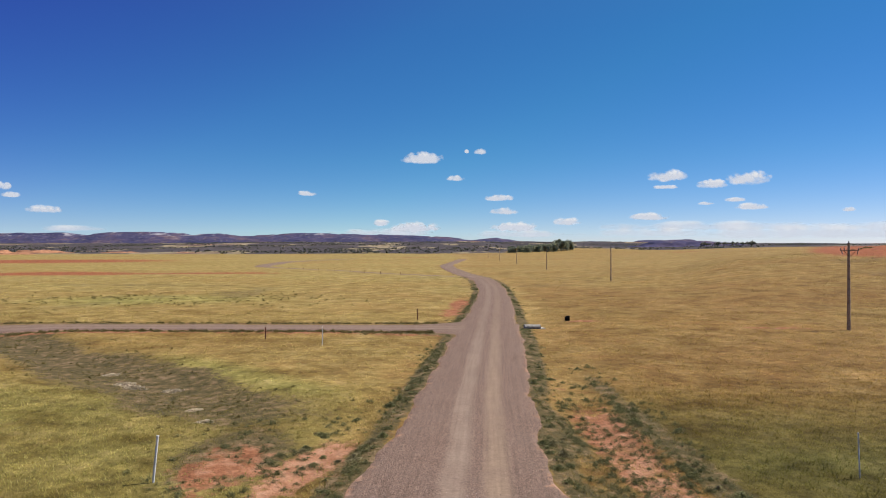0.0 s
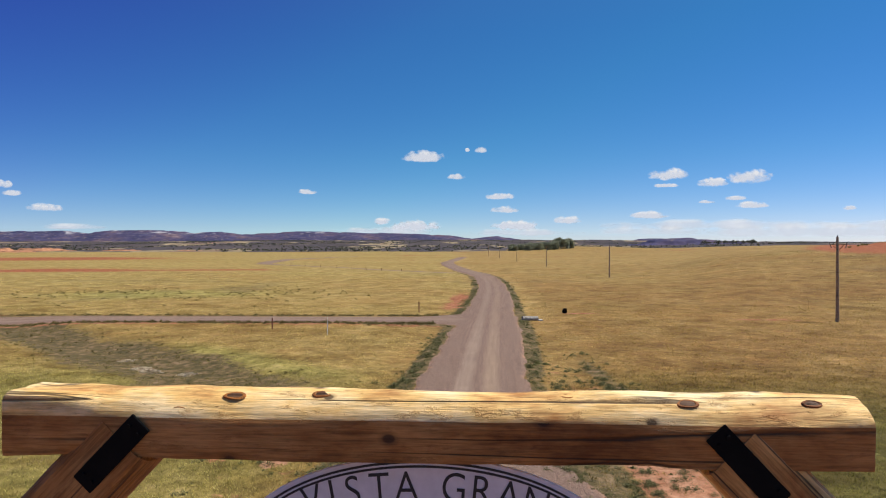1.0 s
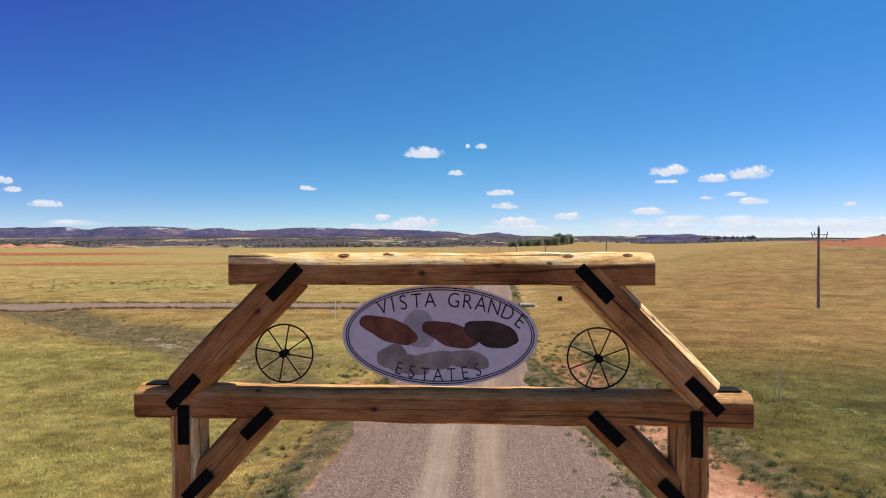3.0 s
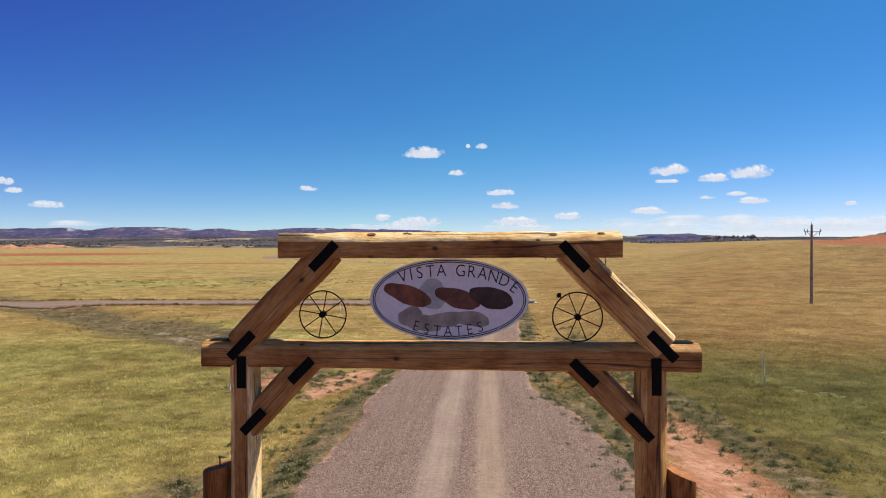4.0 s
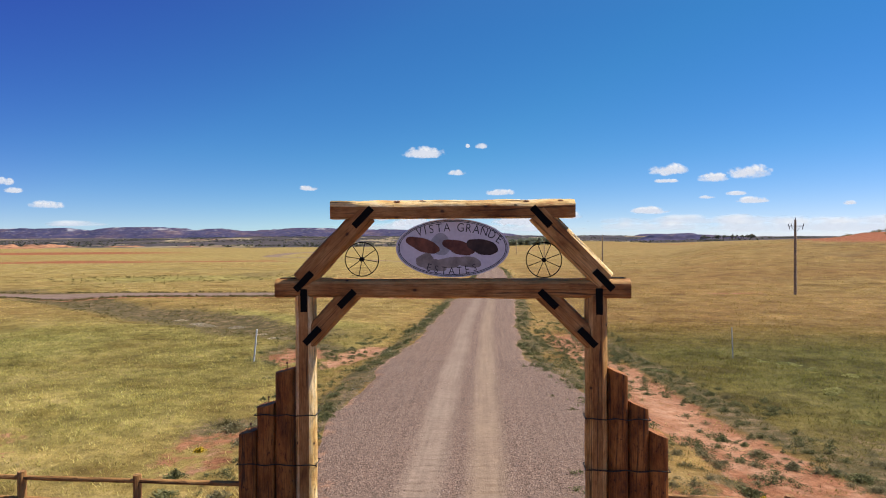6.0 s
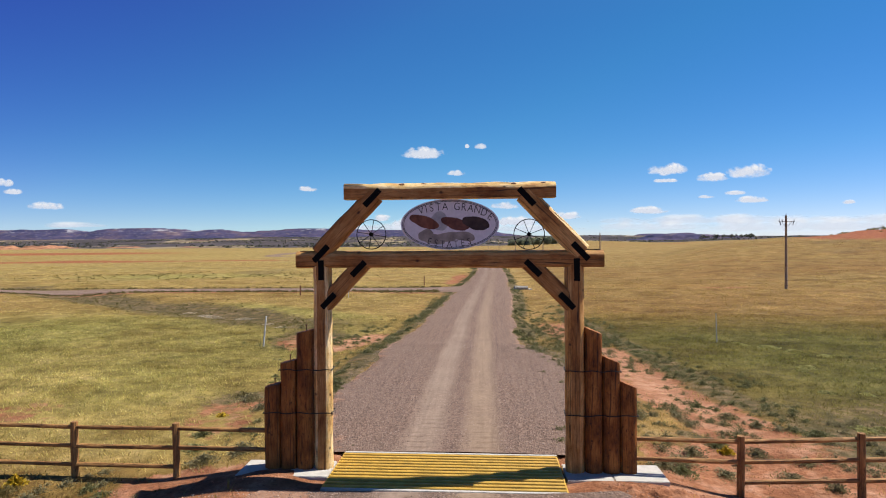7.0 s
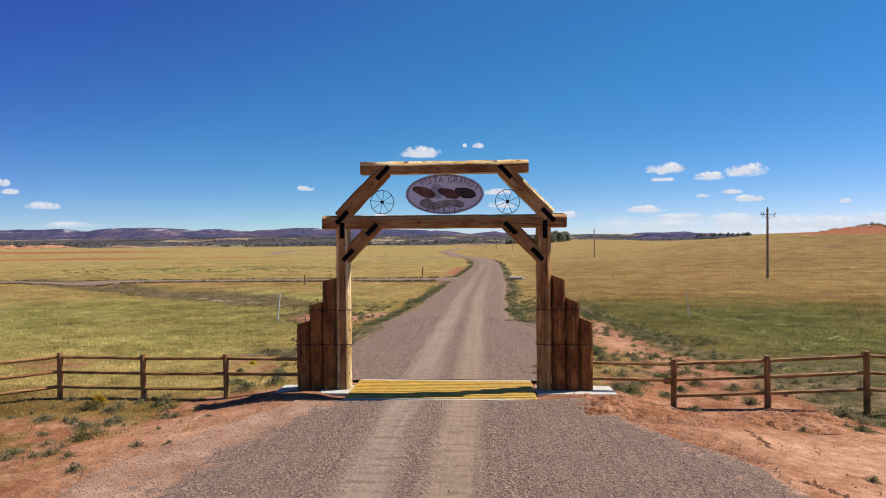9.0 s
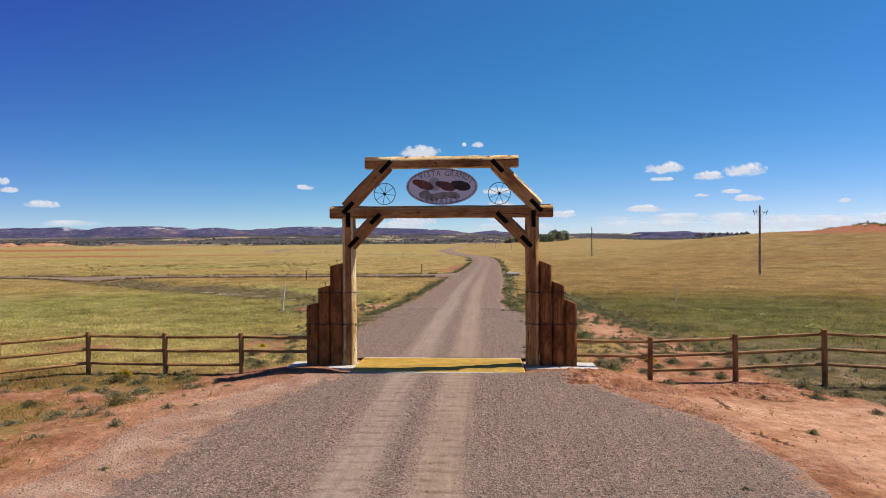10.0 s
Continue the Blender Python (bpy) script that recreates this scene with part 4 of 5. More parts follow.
def stub_log(x, h, seed, lean):
    ob = part("stub_log", log(h + 0.02, 0.185, seed, flat_front=0.85, rough=0.04, square_low=2.8, square_top=2.8, cut=lean), M_STAIN, None, "", m=pose(x, GY0, -0.02) @ Matrix.Rotation(-math.pi / 2, 4, "Y") @ Matrix.Rotation(math.pi / 2, 4, "X"))
    ob.data.materials.append(M_STAIN)
    return tagged(ob, "upright dark-stained log with a slanted sawn top", "log", "stepped logs beside the gate posts")


# local y of these logs runs along the gate, so that the slanted tops climb to the posts
for x, h, sd in ((-3.02, 2.89, 31), (-3.37, 2.25, 32), (-3.71, 1.75, 33)):
    stub_log(x, h, sd, -0.045)
for x, h, sd in ((3.02, 2.91, 34), (3.38, 2.32, 35), (3.72, 1.81, 36)):
    stub_log(x, h, sd, 0.075)

# wire rope round each group of logs
for s in (-1, 1):
    for z, x1 in ((2.09, 3.56), (1.18, 3.90)):
        pts, x0 = [], 2.43
        for i in range(14):
            pts.append((s * (x0 + (x1 - x0) * i / 13), -0.012 + 0.012 * math.cos(i * 1.9), z + 0.012 * math.sin(i * 1.3)))
        for i in range(14):
            pts.append((s * (x1 - (x1 - x0) * i / 13 + 0.01), GY0 * 2 + 0.02, z))
        tagged(part("wire_rope", tube(pts, 0.011, 6, closed=True), M_WIRE), "dark twisted wire rope strapped round the logs", "wire rope", "wire ropes on the gate logs")
for x, z in ((-3.0, 2.91), (-3.35, 2.27), (-3.69, 1.77)):
    screw = part("lag_screw", tube([(0, 0, -0.05), (0, 0, 0.1)], 0.009, 6), M_RUST, m=pose(x, GY0, z))
    tagged(screw, "short rusty screw standing out of a log top", "screw", "screws in the log tops")
    part("screw_head", box(0.035, 0.035, 0.03, 0.006), M_RUST, screw, smooth=False, m=pose(0, 0, 0.1))

# ---- wagon wheels ----


def wagon_wheel(x, z, r, turn):
    wheel = thing("wagon_wheel", "thin black iron wagon wheel resting on the beam", "wheel", "wheels on the gate", m=pose(x, GY0 - 0.06, z))
    ring = [(r * math.cos(a), 0, r * math.sin(a)) for a in [2 * math.pi * i / 48 for i in range(48)]]
    part("rim", tube(ring, 0.009, 8, closed=True), M_STEEL, wheel)
    part("hub", tube([(0, -0.05, 0), (0, -0.03, 0), (0, 0.03, 0), (0, 0.05, 0)], 0.042, 14), M_STEEL, wheel)
    part("hub_cap", tube([(0, -0.07, 0), (0, -0.045, 0)], 0.018, 10), M_STEEL, wheel)
    for i in range(8):
        a = radians(turn + 45 * i)
        part("spoke", tube([(0.03 * math.cos(a), 0, 0.03 * math.sin(a)), (r * math.cos(a), 0, r * math.sin(a))], 0.007, 6), M_STEEL, wheel)
    return wheel


wagon_wheel(-1.58, 4.927, 0.308, 80)
wagon_wheel(1.715, 4.905, 0.315, 66)

# ---- oval sign ----
SA, SB, SZ, SYF = 1.03, 0.53, 5.125, GY0 - 0.03
sign = thing("oval_sign", "white oval sign with black double border and lettering", "sign", m=pose(0.07, SYF, SZ))


def oval(a, b, y0, y1, n=96, hole=0.0):
    """An oval slab, or a ring where hole is its width."""
    bm = bmesh.new()

    def loop(aa, bb, y):
        return [bm.verts.new((aa * math.cos(2 * math.pi * i / n), y, bb * math.sin(2 * math.pi * i / n))) for i in range(n)]

    f, k = loop(a, b, y0), loop(a, b, y1)
    sides = [(f, k)]
    if hole:
        fi, ki = loop(a - hole, b - hole, y0), loop(a - hole, b - hole, y1)
        sides += [(k, ki), (ki, fi), (fi, f)]
    else:
        bm.faces.new(f)
        bm.faces.new(k[::-1])
    for p, q in sides:
        for i in range(n):
            bm.faces.new((p[i], p[(i + 1) % n], q[(i + 1) % n], q[i]))
    bmesh.ops.recalc_face_normals(bm, faces=bm.faces[:])
    return bm


part("board", oval(SA, SB, -0.012, 0.012), M_SIGN, sign, smooth=False)
part("border", oval(SA - 0.035, SB - 0.02, -0.015, -0.011, hole=0.012), M_INK, sign, "outer black border line", smooth=False)
part("border", oval(SA - 0.058, SB - 0.043, -0.015, -0.011, hole=0.012), M_INK, sign, "inner black border line", smooth=False)


def letter(ch, size, m):
    cu = bpy.data.curves.new("letter", "FONT")
    cu.body, cu.size, cu.extrude, cu.offset, cu.align_x = ch, size, 0.0015, -0.0015, "CENTER"
    tmp = bpy.data.objects.new("letter", cu)
    scene.collection.objects.link(tmp)
    me = bpy.data.meshes.new_from_object(tmp)
    bpy.data.objects.remove(tmp)
    ob = link_mesh("letter", me, M_INK, sign)
    ob.matrix_basis = m @ pose(0, 0, 0, 90)
    return ob


def lettering(text, a, b, start, end, size, flip=False, squeeze=0.85):
    """Letters spread evenly along an arc of an oval."""
    th = np.radians(np.linspace(start, end, 400))
    run = np.concatenate([[0], np.cumsum(np.hypot(np.diff(a * np.cos(th)), np.diff(b * np.sin(th))))])
    wide = [0.55 if ch == "I" else 0.75 if ch == " " else 1.0 for ch in text]
    mids = np.cumsum(wide) - np.array(wide) / 2
    mids = (mids - mids[0]) / (mids[-1] - mids[0]) * run[-1]
    for ch, s in zip(text, mids):
        if ch == " ":
            continue
        t = float(np.interp(s, run, th))
        x, z = a * math.cos(t), b * math.sin(t)
        nx, nz = x / a ** 2, z / b ** 2
        tilt = math.degrees(math.atan2(nx, nz)) if not flip else math.degrees(math.atan2(-nx, -nz))
        letter(ch, size, pose(x, -0.0135, z, 0, tilt * 0.8, 0) @ Matrix.Diagonal((squeeze, 1, 1, 1)))


lettering("VISTA GRANDE", 0.85, 0.302, 133, 19, 0.225)
lettering("ESTATES", 0.86, 0.478, 239, 299, 0.195, flip=True)


def patch(shapes, material, y, label):
    """Rounded plain colour patches on the sign: x, z, half length, half height, turn."""
    for j, (x, z, a, b, turn) in enumerate(shapes):
        bm = bmesh.new()
        n = 26
        t = radians(turn)
        yy = y - 0.00008 * j
        vs = []
        for i in range(n):
            q = 2 * math.pi * i / n
            rr = 1 + 0.22 * noise.noise(Vector((math.cos(q) * 1.4, math.sin(q) * 1.4, j + y * 900)))
            u, v = a * rr * math.cos(q), b * rr * math.sin(q)
            vs.append(bm.verts.new((x + u * math.cos(t) - v * math.sin(t), yy, z + u * math.sin(t) + v * math.cos(t))))
        bm.faces.new(vs)
        part("color_patch", bm, material, sign, label, smooth=False)


patch(((-0.50, -0.22, 0.17, 0.12, 20), (-0.34, -0.31, 0.26, 0.11, -8)), M_TAUPE, -0.0124, "soft taupe patch")
patch(((-0.05, -0.27, 0.26, 0.10, 6), (0.28, -0.25, 0.26, 0.10, -6)), M_TAUPE, -0.0127, "soft taupe patch")
patch(((-0.20, 0.06, 0.17, 0.20, 20),), M_GREYINK, -0.0130, "pale grey patch")
patch(((-0.52, 0.05, 0.32, 0.12, -20),), M_CHESTNUT, -0.0133, "chestnut brown patch")
patch(((0.13, 0.01, 0.30, 0.125, -18),), M_BAY, -0.0136, "reddish brown patch")
patch(((0.56, 0.02, 0.29, 0.145, -14),), M_BROWNBLACK, -0.0139, "brown-black patch")

# ---- concrete pads and cattle guard ----
for x0, x1, split in ((-4.38, -2.44, None), (2.40, 4.42, 3.35)):
    pad = thing("gate_footing", "pale concrete slab footing under the gate logs", "concrete pad", "footings of the gate", m=pose((x0 + x1) / 2, 0.08, 0))
    cuts = [x0, x1] if split is None else [x0, split, x1]
    for a, b in zip(cuts, cuts[1:]):
        part("slab", box(b - a - 0.012, 0.92, 0.3, 0.012, ((a + b) / 2 - (x0 + x1) / 2, 0, -0.158)), M_CONCRETE, pad, smooth=False)

guard = thing("cattle_guard", "yellow painted steel pipe cattle guard across the road", "cattle guard", m=pose(-0.02, -0.03, 0.0, 0, 0, -0.8))
GD = 1.98
for i in range(12):
    yy = -GD / 2 + GD * (i + 0.5) / 12
    part("rail", tube([(-2.36, yy, 0), (-0.8, yy, 0), (0.8, yy, 0), (2.34, yy, 0)], 0.043, 10), M_YELLOW, guard)
for yy in (-GD / 2 - 0.04, GD / 2 + 0.04):
    part("end_sill", box(4.74, 0.09, 0.22, 0.008, (0, yy, -0.085)), M_CONCRETE, guard, "pale concrete sill", smooth=False)
for xx in (-2.37, 2.36):
    part("side_frame", box(0.03, GD, 0.14, 0.004, (xx, 0, -0.06)), M_YELLOW, guard, smooth=False)
for xx in (-1.2, 0, 1.2):
    part("stringer", box(0.08, GD, 0.1, 0.006, (xx, 0, -0.09)), M_STEEL, guard, smooth=False)
# earth floor coloured near-black to paint the shade between the rails
part("pit_floor", box(4.7, GD, 0.04, 0, (0, 0, -0.3)), M_HOLLOW_SHADE, guard, smooth=False)

# ---- rail fence ----
FENCE_W = [(-5.84, 0.12, 0.86), (-8.2, 0.25, 0.83), (-10.6, 0.3, 0.86), (-12.4, -1.0, 0.83), (-14.4, -2.1, 0.78)]
FENCE_E = [(5.88, -0.08, 0.78), (8.18, -0.15, 0.88), (10.43, -0.42, 1.05), (12.75, -0.95, 1.0), (14.9, -1.6, 0.88)]


def fence_side(posts_at, start, sign_x):
    fence = thing("rail_fence", "brown round-post fence with three wooden rails", "fence", "fences beside the gate", m=pose(posts_at[0][0], posts_at[0][1], 0))
    off = Vector((posts_at[0][0], posts_at[0][1], 0))
    for j, (x, y, zt) in enumerate(posts_at):
        zb = float(ground_z(x, y)) - 0.12
        lean = 0.012 * math.sin(j * 5.1 + sign_x)
        part("fence_post", log(zt - zb + 0.05, 0.075, 50 + j + sign_x, rough=0.05, n=12, end_round=0.02), M_RAIL, fence,
             m=Matrix.Translation(Vector((x, y, zb)) - off) @ Matrix.Rotation(-math.pi / 2 + lean, 4, "Y"))
    ends = [(start, 0.12, None)] + list(posts_at)
    for j in range(len(ends) - 1):
        a, b = ends[j], ends[j + 1]
        for k, drop in enumerate((0.07, 0.48, 0.89)):
            if j == 0 and k == 2:
                continue
            za = (b[2] - 0.02 if a[2] is None else a[2]) - drop
            pa, pb = Vector((a[0], a[1] + 0.0, za)), Vector((b[0], b[1], b[2] - drop))
            d = pb - pa
            q = d.to_track_quat("X", "Z").to_matrix().to_4x4()
            part("fence_rail", log(d.length, 0.046, 70 + 5 * j + k, rough=0.08, n=10, end_round=0.02), M_RAIL, fence, m=Matrix.Translation(pa - off) @ q)


fence_side(FENCE_W, -3.85, -1)
fence_side(FENCE_E, 3.86, 1)

# ---- power line ----


def power_pole(x, y, h, arm):
    z = float(ground_z(x, y))
    pole = thing("utility_pole", "weathered grey wooden utility pole" + (" with crossarm and insulators" if arm else " standing in dry grass"), "utility pole", "poles of the power line", m=pose(x, y, z - 0.3))
    part("pole_shaft", tube([(0, 0, 0), (0, 0, h * 0.5), (0, 0, h + 0.3)], 0.17, 14, taper=0.11), M_POLE, pole)
    if arm:
        part("crossarm", box(1.75, 0.06, 0.06, 0.008, (0, -0.14, h - 0.42)), M_POLE, pole, smooth=False)
        for dx in (-0.82, -0.5, 0.82):
            part("insulator", tube([(dx, -0.14, h - 0.39), (dx, -0.14, h - 0.25), (dx, -0.14, h - 0.15)], 0.055, 10, taper=0.03), M_CERAMIC, pole)
        part("top_insulator", tube([(0, 0, h + 0.28), (0, 0, h + 0.42), (0, 0, h + 0.5)], 0.055, 10, taper=0.03), M_CERAMIC, pole)
        for s in (-1, 1):
            part("arm_strut", tube([(s * 0.55, -0.14, h - 0.45), (s * 0.1, -0.14, h - 0.95)], 0.018, 6), M_STEEL, pole)
            part("cutout", tube([(s * 0.75, -0.16, h - 0.46), (s * 0.68, -0.18, h - 0.8)], 0.04, 8), M_CERAMIC, pole)
    else:
        part("pin_insulator", tube([(0, 0, h + 0.28), (0, 0, h + 0.45)], 0.05, 8), M_CERAMIC, pole)


power_pole(35.9, 59.6, 8.4, True)
for i in range(1, 6):
    power_pole(35.9 - 5.6 * i, 59.6 + 79 * i, 7.2, False)

# ---- roadside markers ----


def marker(x, y, h, r, material, label, lean=0.0):
    z = float(ground_z(x, y))
    ob = part("marker_post", tube([(-0.2 * lean / h, 0, -0.2), (lean * 0.5, 0, h * 0.5), (lean, 0, h)], r, 10), material, m=pose(x, y, z))
    tagged(ob, label, "marker post")
    part("post_cap", tube([(lean, 0, h - 0.01), (lean, 0, h + 0.03)], r * 1.15, 10), material, ob)


marker(-10.55, 18.5, 1.55, 0.04, M_WHITE, "white plastic marker post leaning in the grass", 0.16)
marker(-12.3, 47.4, 1.45, 0.035, M_WHITE, "white plastic marker post beside the side road", 0.02)
marker(13.1, 20.1, 1.5, 0.022, M_WHITE, "thin grey metal stake in green grass", -0.05)
marker(-18.2, 50.9, 1.0, 0.06, M_RUST, "dark rusty stake beside the side road")
marker(-6.4, 66.0, 1.2, 0.06, M_RUST, "dark rusty stake at the junction")

# ---- culvert and utility box by the road ----
cz = float(ground_z(5.6, 59.5))
culvert = thing("culvert", "grey corrugated culvert end lying beside the road", "culvert", m=pose(5.6, 59.5, cz + 0.18, 0, 0, 12))
bm = tube([(-0.8 + 0.1 * i, 0, 0) for i in range(17)], 0.26, 18)
for v in bm.verts:
    v.co.y *= 1 + 0.06 * math.sin(v.co.x * 60)
    v.co.z *= 1 + 0.06 * math.sin(v.co.x * 60)
part("pipe", bm, plain("galvanised_steel", (0.36, 0.33, 0.29), 0.85, 0.0, (0.35, 1.3)), culvert)
# the pipe is capped; a near-black disc paints the shade of its bore
part("pipe_mouth", tube([(0.78, 0, 0), (0.83, 0, 0)], 0.2, 16), M_HOLLOW_SHADE, culvert)
part("flared_end", box(0.5, 0.9, 0.1, 0.02, (1.0, 0, -0.15)), M_CONCRETE, culvert, smooth=False)
bz = float(ground_z(10.0, 66.1))
ub = thing("utility_box", "small dark utility box on bare pale earth", "utility box", m=pose(10.0, 66.1, bz))
part("cabinet", box(0.5, 0.45, 0.42, 0.04, (0, 0, 0.2)), M_STEEL, ub, smooth=False)
part("lid", box(0.4, 0.35, 0.14, 0.03, (0.05, 0, 0.47)), M_STEEL, ub, smooth=False)

# ---- shrubs ----


def clump_mesh(name, leaves, spread_r, h, leaf, seed, material, dome=True):
    rng = np.random.default_rng(seed)
    a = rng.uniform(0, 2 * np.pi, leaves)
    rad = np.minimum(np.abs(rng.normal(0, 0.42, leaves)), 0.85)
    edge = spread_r * (1 + 0.22 * np.sin(2 * a + seed) + 0.15 * np.sin(5 * a + 2 * seed))
    xy = np.stack([np.cos(a), np.sin(a)], -1) * (rad * edge)[:, None]
    z = h * rng.uniform(0.02, 1.0, leaves) * (1.05 - rad ** 1.6) * (0.8 + 0.3 * np.sin(3 * a + seed))
    base = np.stack([xy[:, 0], xy[:, 1], z], -1)
    d = np.stack([np.cos(a), np.sin(a), rng.uniform(0.2, 1.6, leaves)], -1) + rng.normal(0, 0.5, (leaves, 3))
    d /= np.linalg.norm(d, axis=1)[:, None]
    side = np.cross(d, rng.normal(0, 1, (leaves, 3)))
    side /= np.linalg.norm(side, axis=1)[:, None]
    ln = leaf * rng.uniform(0.6, 1.5, leaves)[:, None]
    v = np.stack([base - d * ln * 0.5, base + side * ln * 0.28, base + d * ln * 0.7, base - side * ln * 0.28], 1).reshape(-1, 3)
    v[:, 2] = np.maximum(v[:, 2], -0.03)
    me = bpy.data.meshes.new(name)
    me.from_pydata(v, [], np.arange(leaves * 4).reshape(-1, 4).tolist())
    me.materials.append(material)
    return me


SHRUBS = [(clump_mesh("sagebrush", 1500, 0.38, 0.3, 0.036, 1, M_SAGE), "grey-green sagebrush on red earth"), (clump_mesh("sagebrush", 1500, 0.46, 0.22, 0.036, 2, M_SAGE), "grey-green sagebrush on red earth"),
          (clump_mesh("weed_clump", 1400, 0.42, 0.2, 0.042, 3, M_WEED), "dark green weed clump beside the road"), (clump_mesh("weed_clump", 1200, 0.34, 0.26, 0.042, 4, M_WEED), "dark green weed clump beside the road"),
          (clump_mesh("rabbitbrush", 800, 0.3, 0.34, 0.075, 5, M_BLOOM), "yellow blooming rabbitbrush clump"), (clump_mesh("dead_brush", 900, 0.6, 0.16, 0.09, 6, M_DEAD), "pale dead brush in the swale"),
          (clump_mesh("grass_tuft", 1300, 0.5, 0.16, 0.09, 7, M_TUFT), "pale yellow-green grass tuft in the field"), (clump_mesh("dry_shrub", 1500, 0.42, 0.24, 0.036, 8, M_SCRUB), "brownish low dry shrub on sandy earth")]


def shrub(kind, x, y, size, turn):
    me, label = SHRUBS[kind]
    ob = new(me.name.split(".")[0], me)
    ob.matrix_basis = pose(x, y, float(ground_z(x, y)) - 0.02, 0, 0, turn) @ Matrix.Diagonal((size, size, size * random.uniform(0.5, 0.95), 1))
    tagged(ob, label, "shrub", "shrubs of the verge")


rng = np.random.default_rng(5)
count = 0
while count < 190:
    y = rng.uniform(2, 44)
    side = rng.choice([-1, 1])
    c0, w0 = road_at(y)
    k = rng.random()
    g = abs(rng.normal(0.5, 0.4)) if k < 0.5 else rng.uniform(1.0, 3.2) if side < 0 else float(ditch_x(y)) - float(c0 + w0) + (rng.normal(1.7, 0.5) if k < 0.8 else rng.uniform(-1.6, 1.5))
    if side < 0 and (g > 1.0 and not 8 < y < 25) or y > 30 and g > 1.2:
        continue
    x = float(c0) + side * (float(w0) + g)
    if y < 3 and abs(x) < 4.6 or fbm(np.array(x * 1.0), np.array(y), 3.5, 3, 64) < rng.uniform(0.3, 0.6):
        continue
    shrub(int(rng.choice([0, 1, 2, 3, 2, 3])), x, y, 0.3 + 0.85 * rng.random() ** 1.6, rng.uniform(0, 360))
    count += 1
for k in range(22):
    y = rng.uniform(2.5, 20)
    shrub(6, 9.5 + 0.2 * y + 7 * rng.random(), y, rng.uniform(0.4, 1.0), rng.uniform(0, 360))
# by the fence and on the apron
for kind, x, y, s in ((4, -9.1, -0.35, 0.8), (0, -9.0, -0.9, 1.3), (1, -8.4, -1.0, 1.2), (3, -7.4, -0.5, 0.9), (2, -6.9, -0.8, 1.1), (1, -9.6, -1.8, 1.1), (1, -8.2, -2.3, 1.1), (0, -7.5, -3.4, 1.3), (1, -8.4, -4.2, 1.1), (0, -9.8, -3.2, 1.0),
                   (1, -9.0, -4.8, 1.0), (1, -5.3, -2.2, 0.6), (0, -5.2, -4.2, 0.5), (3, -4.9, -8.0, 0.9), (1, -5.6, 0.9, 1.5), (0, -4.9, 1.4, 1.6), (2, -6.3, 2.0, 1.5), (0, 5.2, 1.3, 1.6), (1, 4.7, 0.95, 1.5), (2, 5.0, 0.75, 1.2), (1, 4.4, 0.8, 1.0), (1, 5.6, 1.9, 1.3), (0, 6.6, 1.6, 1.1), (1, 7.2, 2.2, 1.2), (0, 8.1, 1.7, 1.2), (1, 6.0, 1.0, 1.4), (0, 6.3, -0.4, 1.1), (1, 7.4, 0.9, 1.2), (0, 8.0, 0.3, 1.0),
                   (0, 9.6, -1.0, 1.5), (1, 10.3, -1.6, 1.5), (2, 9.3, -2.1, 1.0), (0, 8.0, -2.2, 0.7), (1, 10.8, -2.6, 1.3), (1, 9.9, -3.4, 0.8), (2, 4.2, -7.8, 0.8), (3, 4.9, -8.4, 0.9), (2, 1.9, -7.6, 0.5), (0, 7.4, -5.5, 0.6), (1, 11.6, -2.0, 1.4), (0, 12.4, -1.8, 1.6),
                   (2, -2.35, 1.15, 0.5), (3, -2.3, 1.5, 0.4), (0, -6.1, 7.4, 1.7), (1, -6.8, 6.9, 1.8), (2, -5.6, 6.6, 1.5), (0, -7.3, 7.5, 1.2), (1, -5.9, 5.4, 1.3), (3, -6.6, 3.0, 1.2), (4, 6.5, 2.2, 0.7), (4, -6.9, 4.9, 0.6), (5, -17.2, 32.6, 1.1), (5, -19.8, 33.0, 1.5), (5, -20.8, 33.8, 1.2), (5, -13.6, 27.6, 0.9), (5, -23.5, 37.0, 1.2), (5, -12.0, 25.5, 0.8)):
    shrub(7 if kind == 0 and x < -6.5 else kind, x, y, s * (0.78 if kind < 4 else 1.0), 57 * s * x)



def scrub_stuff(name, places, every, size, material, label, seed):
    """Low scrub joined into one growth: x, y of each clump."""
    rg = np.random.default_rng(seed)
    vs, fs, base_n = [], [], 0
    for x, y in places:
        src = SHRUBS[int(rg.integers(0, 4))][0]
        q = np.zeros(len(src.vertices) * 3, np.float32)
        src.vertices.foreach_get("co", q)
        q = q.reshape(-1, 4, 3)[::every].reshape(-1, 3) * np.array([1.0, 1.0, 0.8]) * rg.uniform(*size)
        t = rg.uniform(0, 6.28)
        q = np.stack([q[:, 0] * math.cos(t) - q[:, 1] * math.sin(t), q[:, 0] * math.sin(t) + q[:, 1] * math.cos(t), q[:, 2]], -1)
        q = q + np.array([x, y, float(ground_z(x, y)) - 0.02])
        vs.append(q)
        fs.append(np.arange(len(q)).reshape(-1, 4) + base_n)
        base_n += len(q)
    me = bpy.data.meshes.new(name)
    me.from_pydata(np.concatenate(vs), [], np.concatenate(fs).tolist())
    tagged(link_mesh(name, me, material), label, "scrub", kind="stuff")


rg = np.random.default_rng(31)
places = []
while len(places) < 240:
    x, y = rg.normal(-50, 17), rg.normal(90, 9)
    if y > 70 and fbm(np.array(x), np.array(y), 7.0, 3, 33) > rg.uniform(0.35, 0.65):
        places.append((x, y))
scrub_stuff("field_weeds", places, 6, (0.7, 1.3), M_SCRUB, "dark olive weed clumps scattered in the far field", 8)
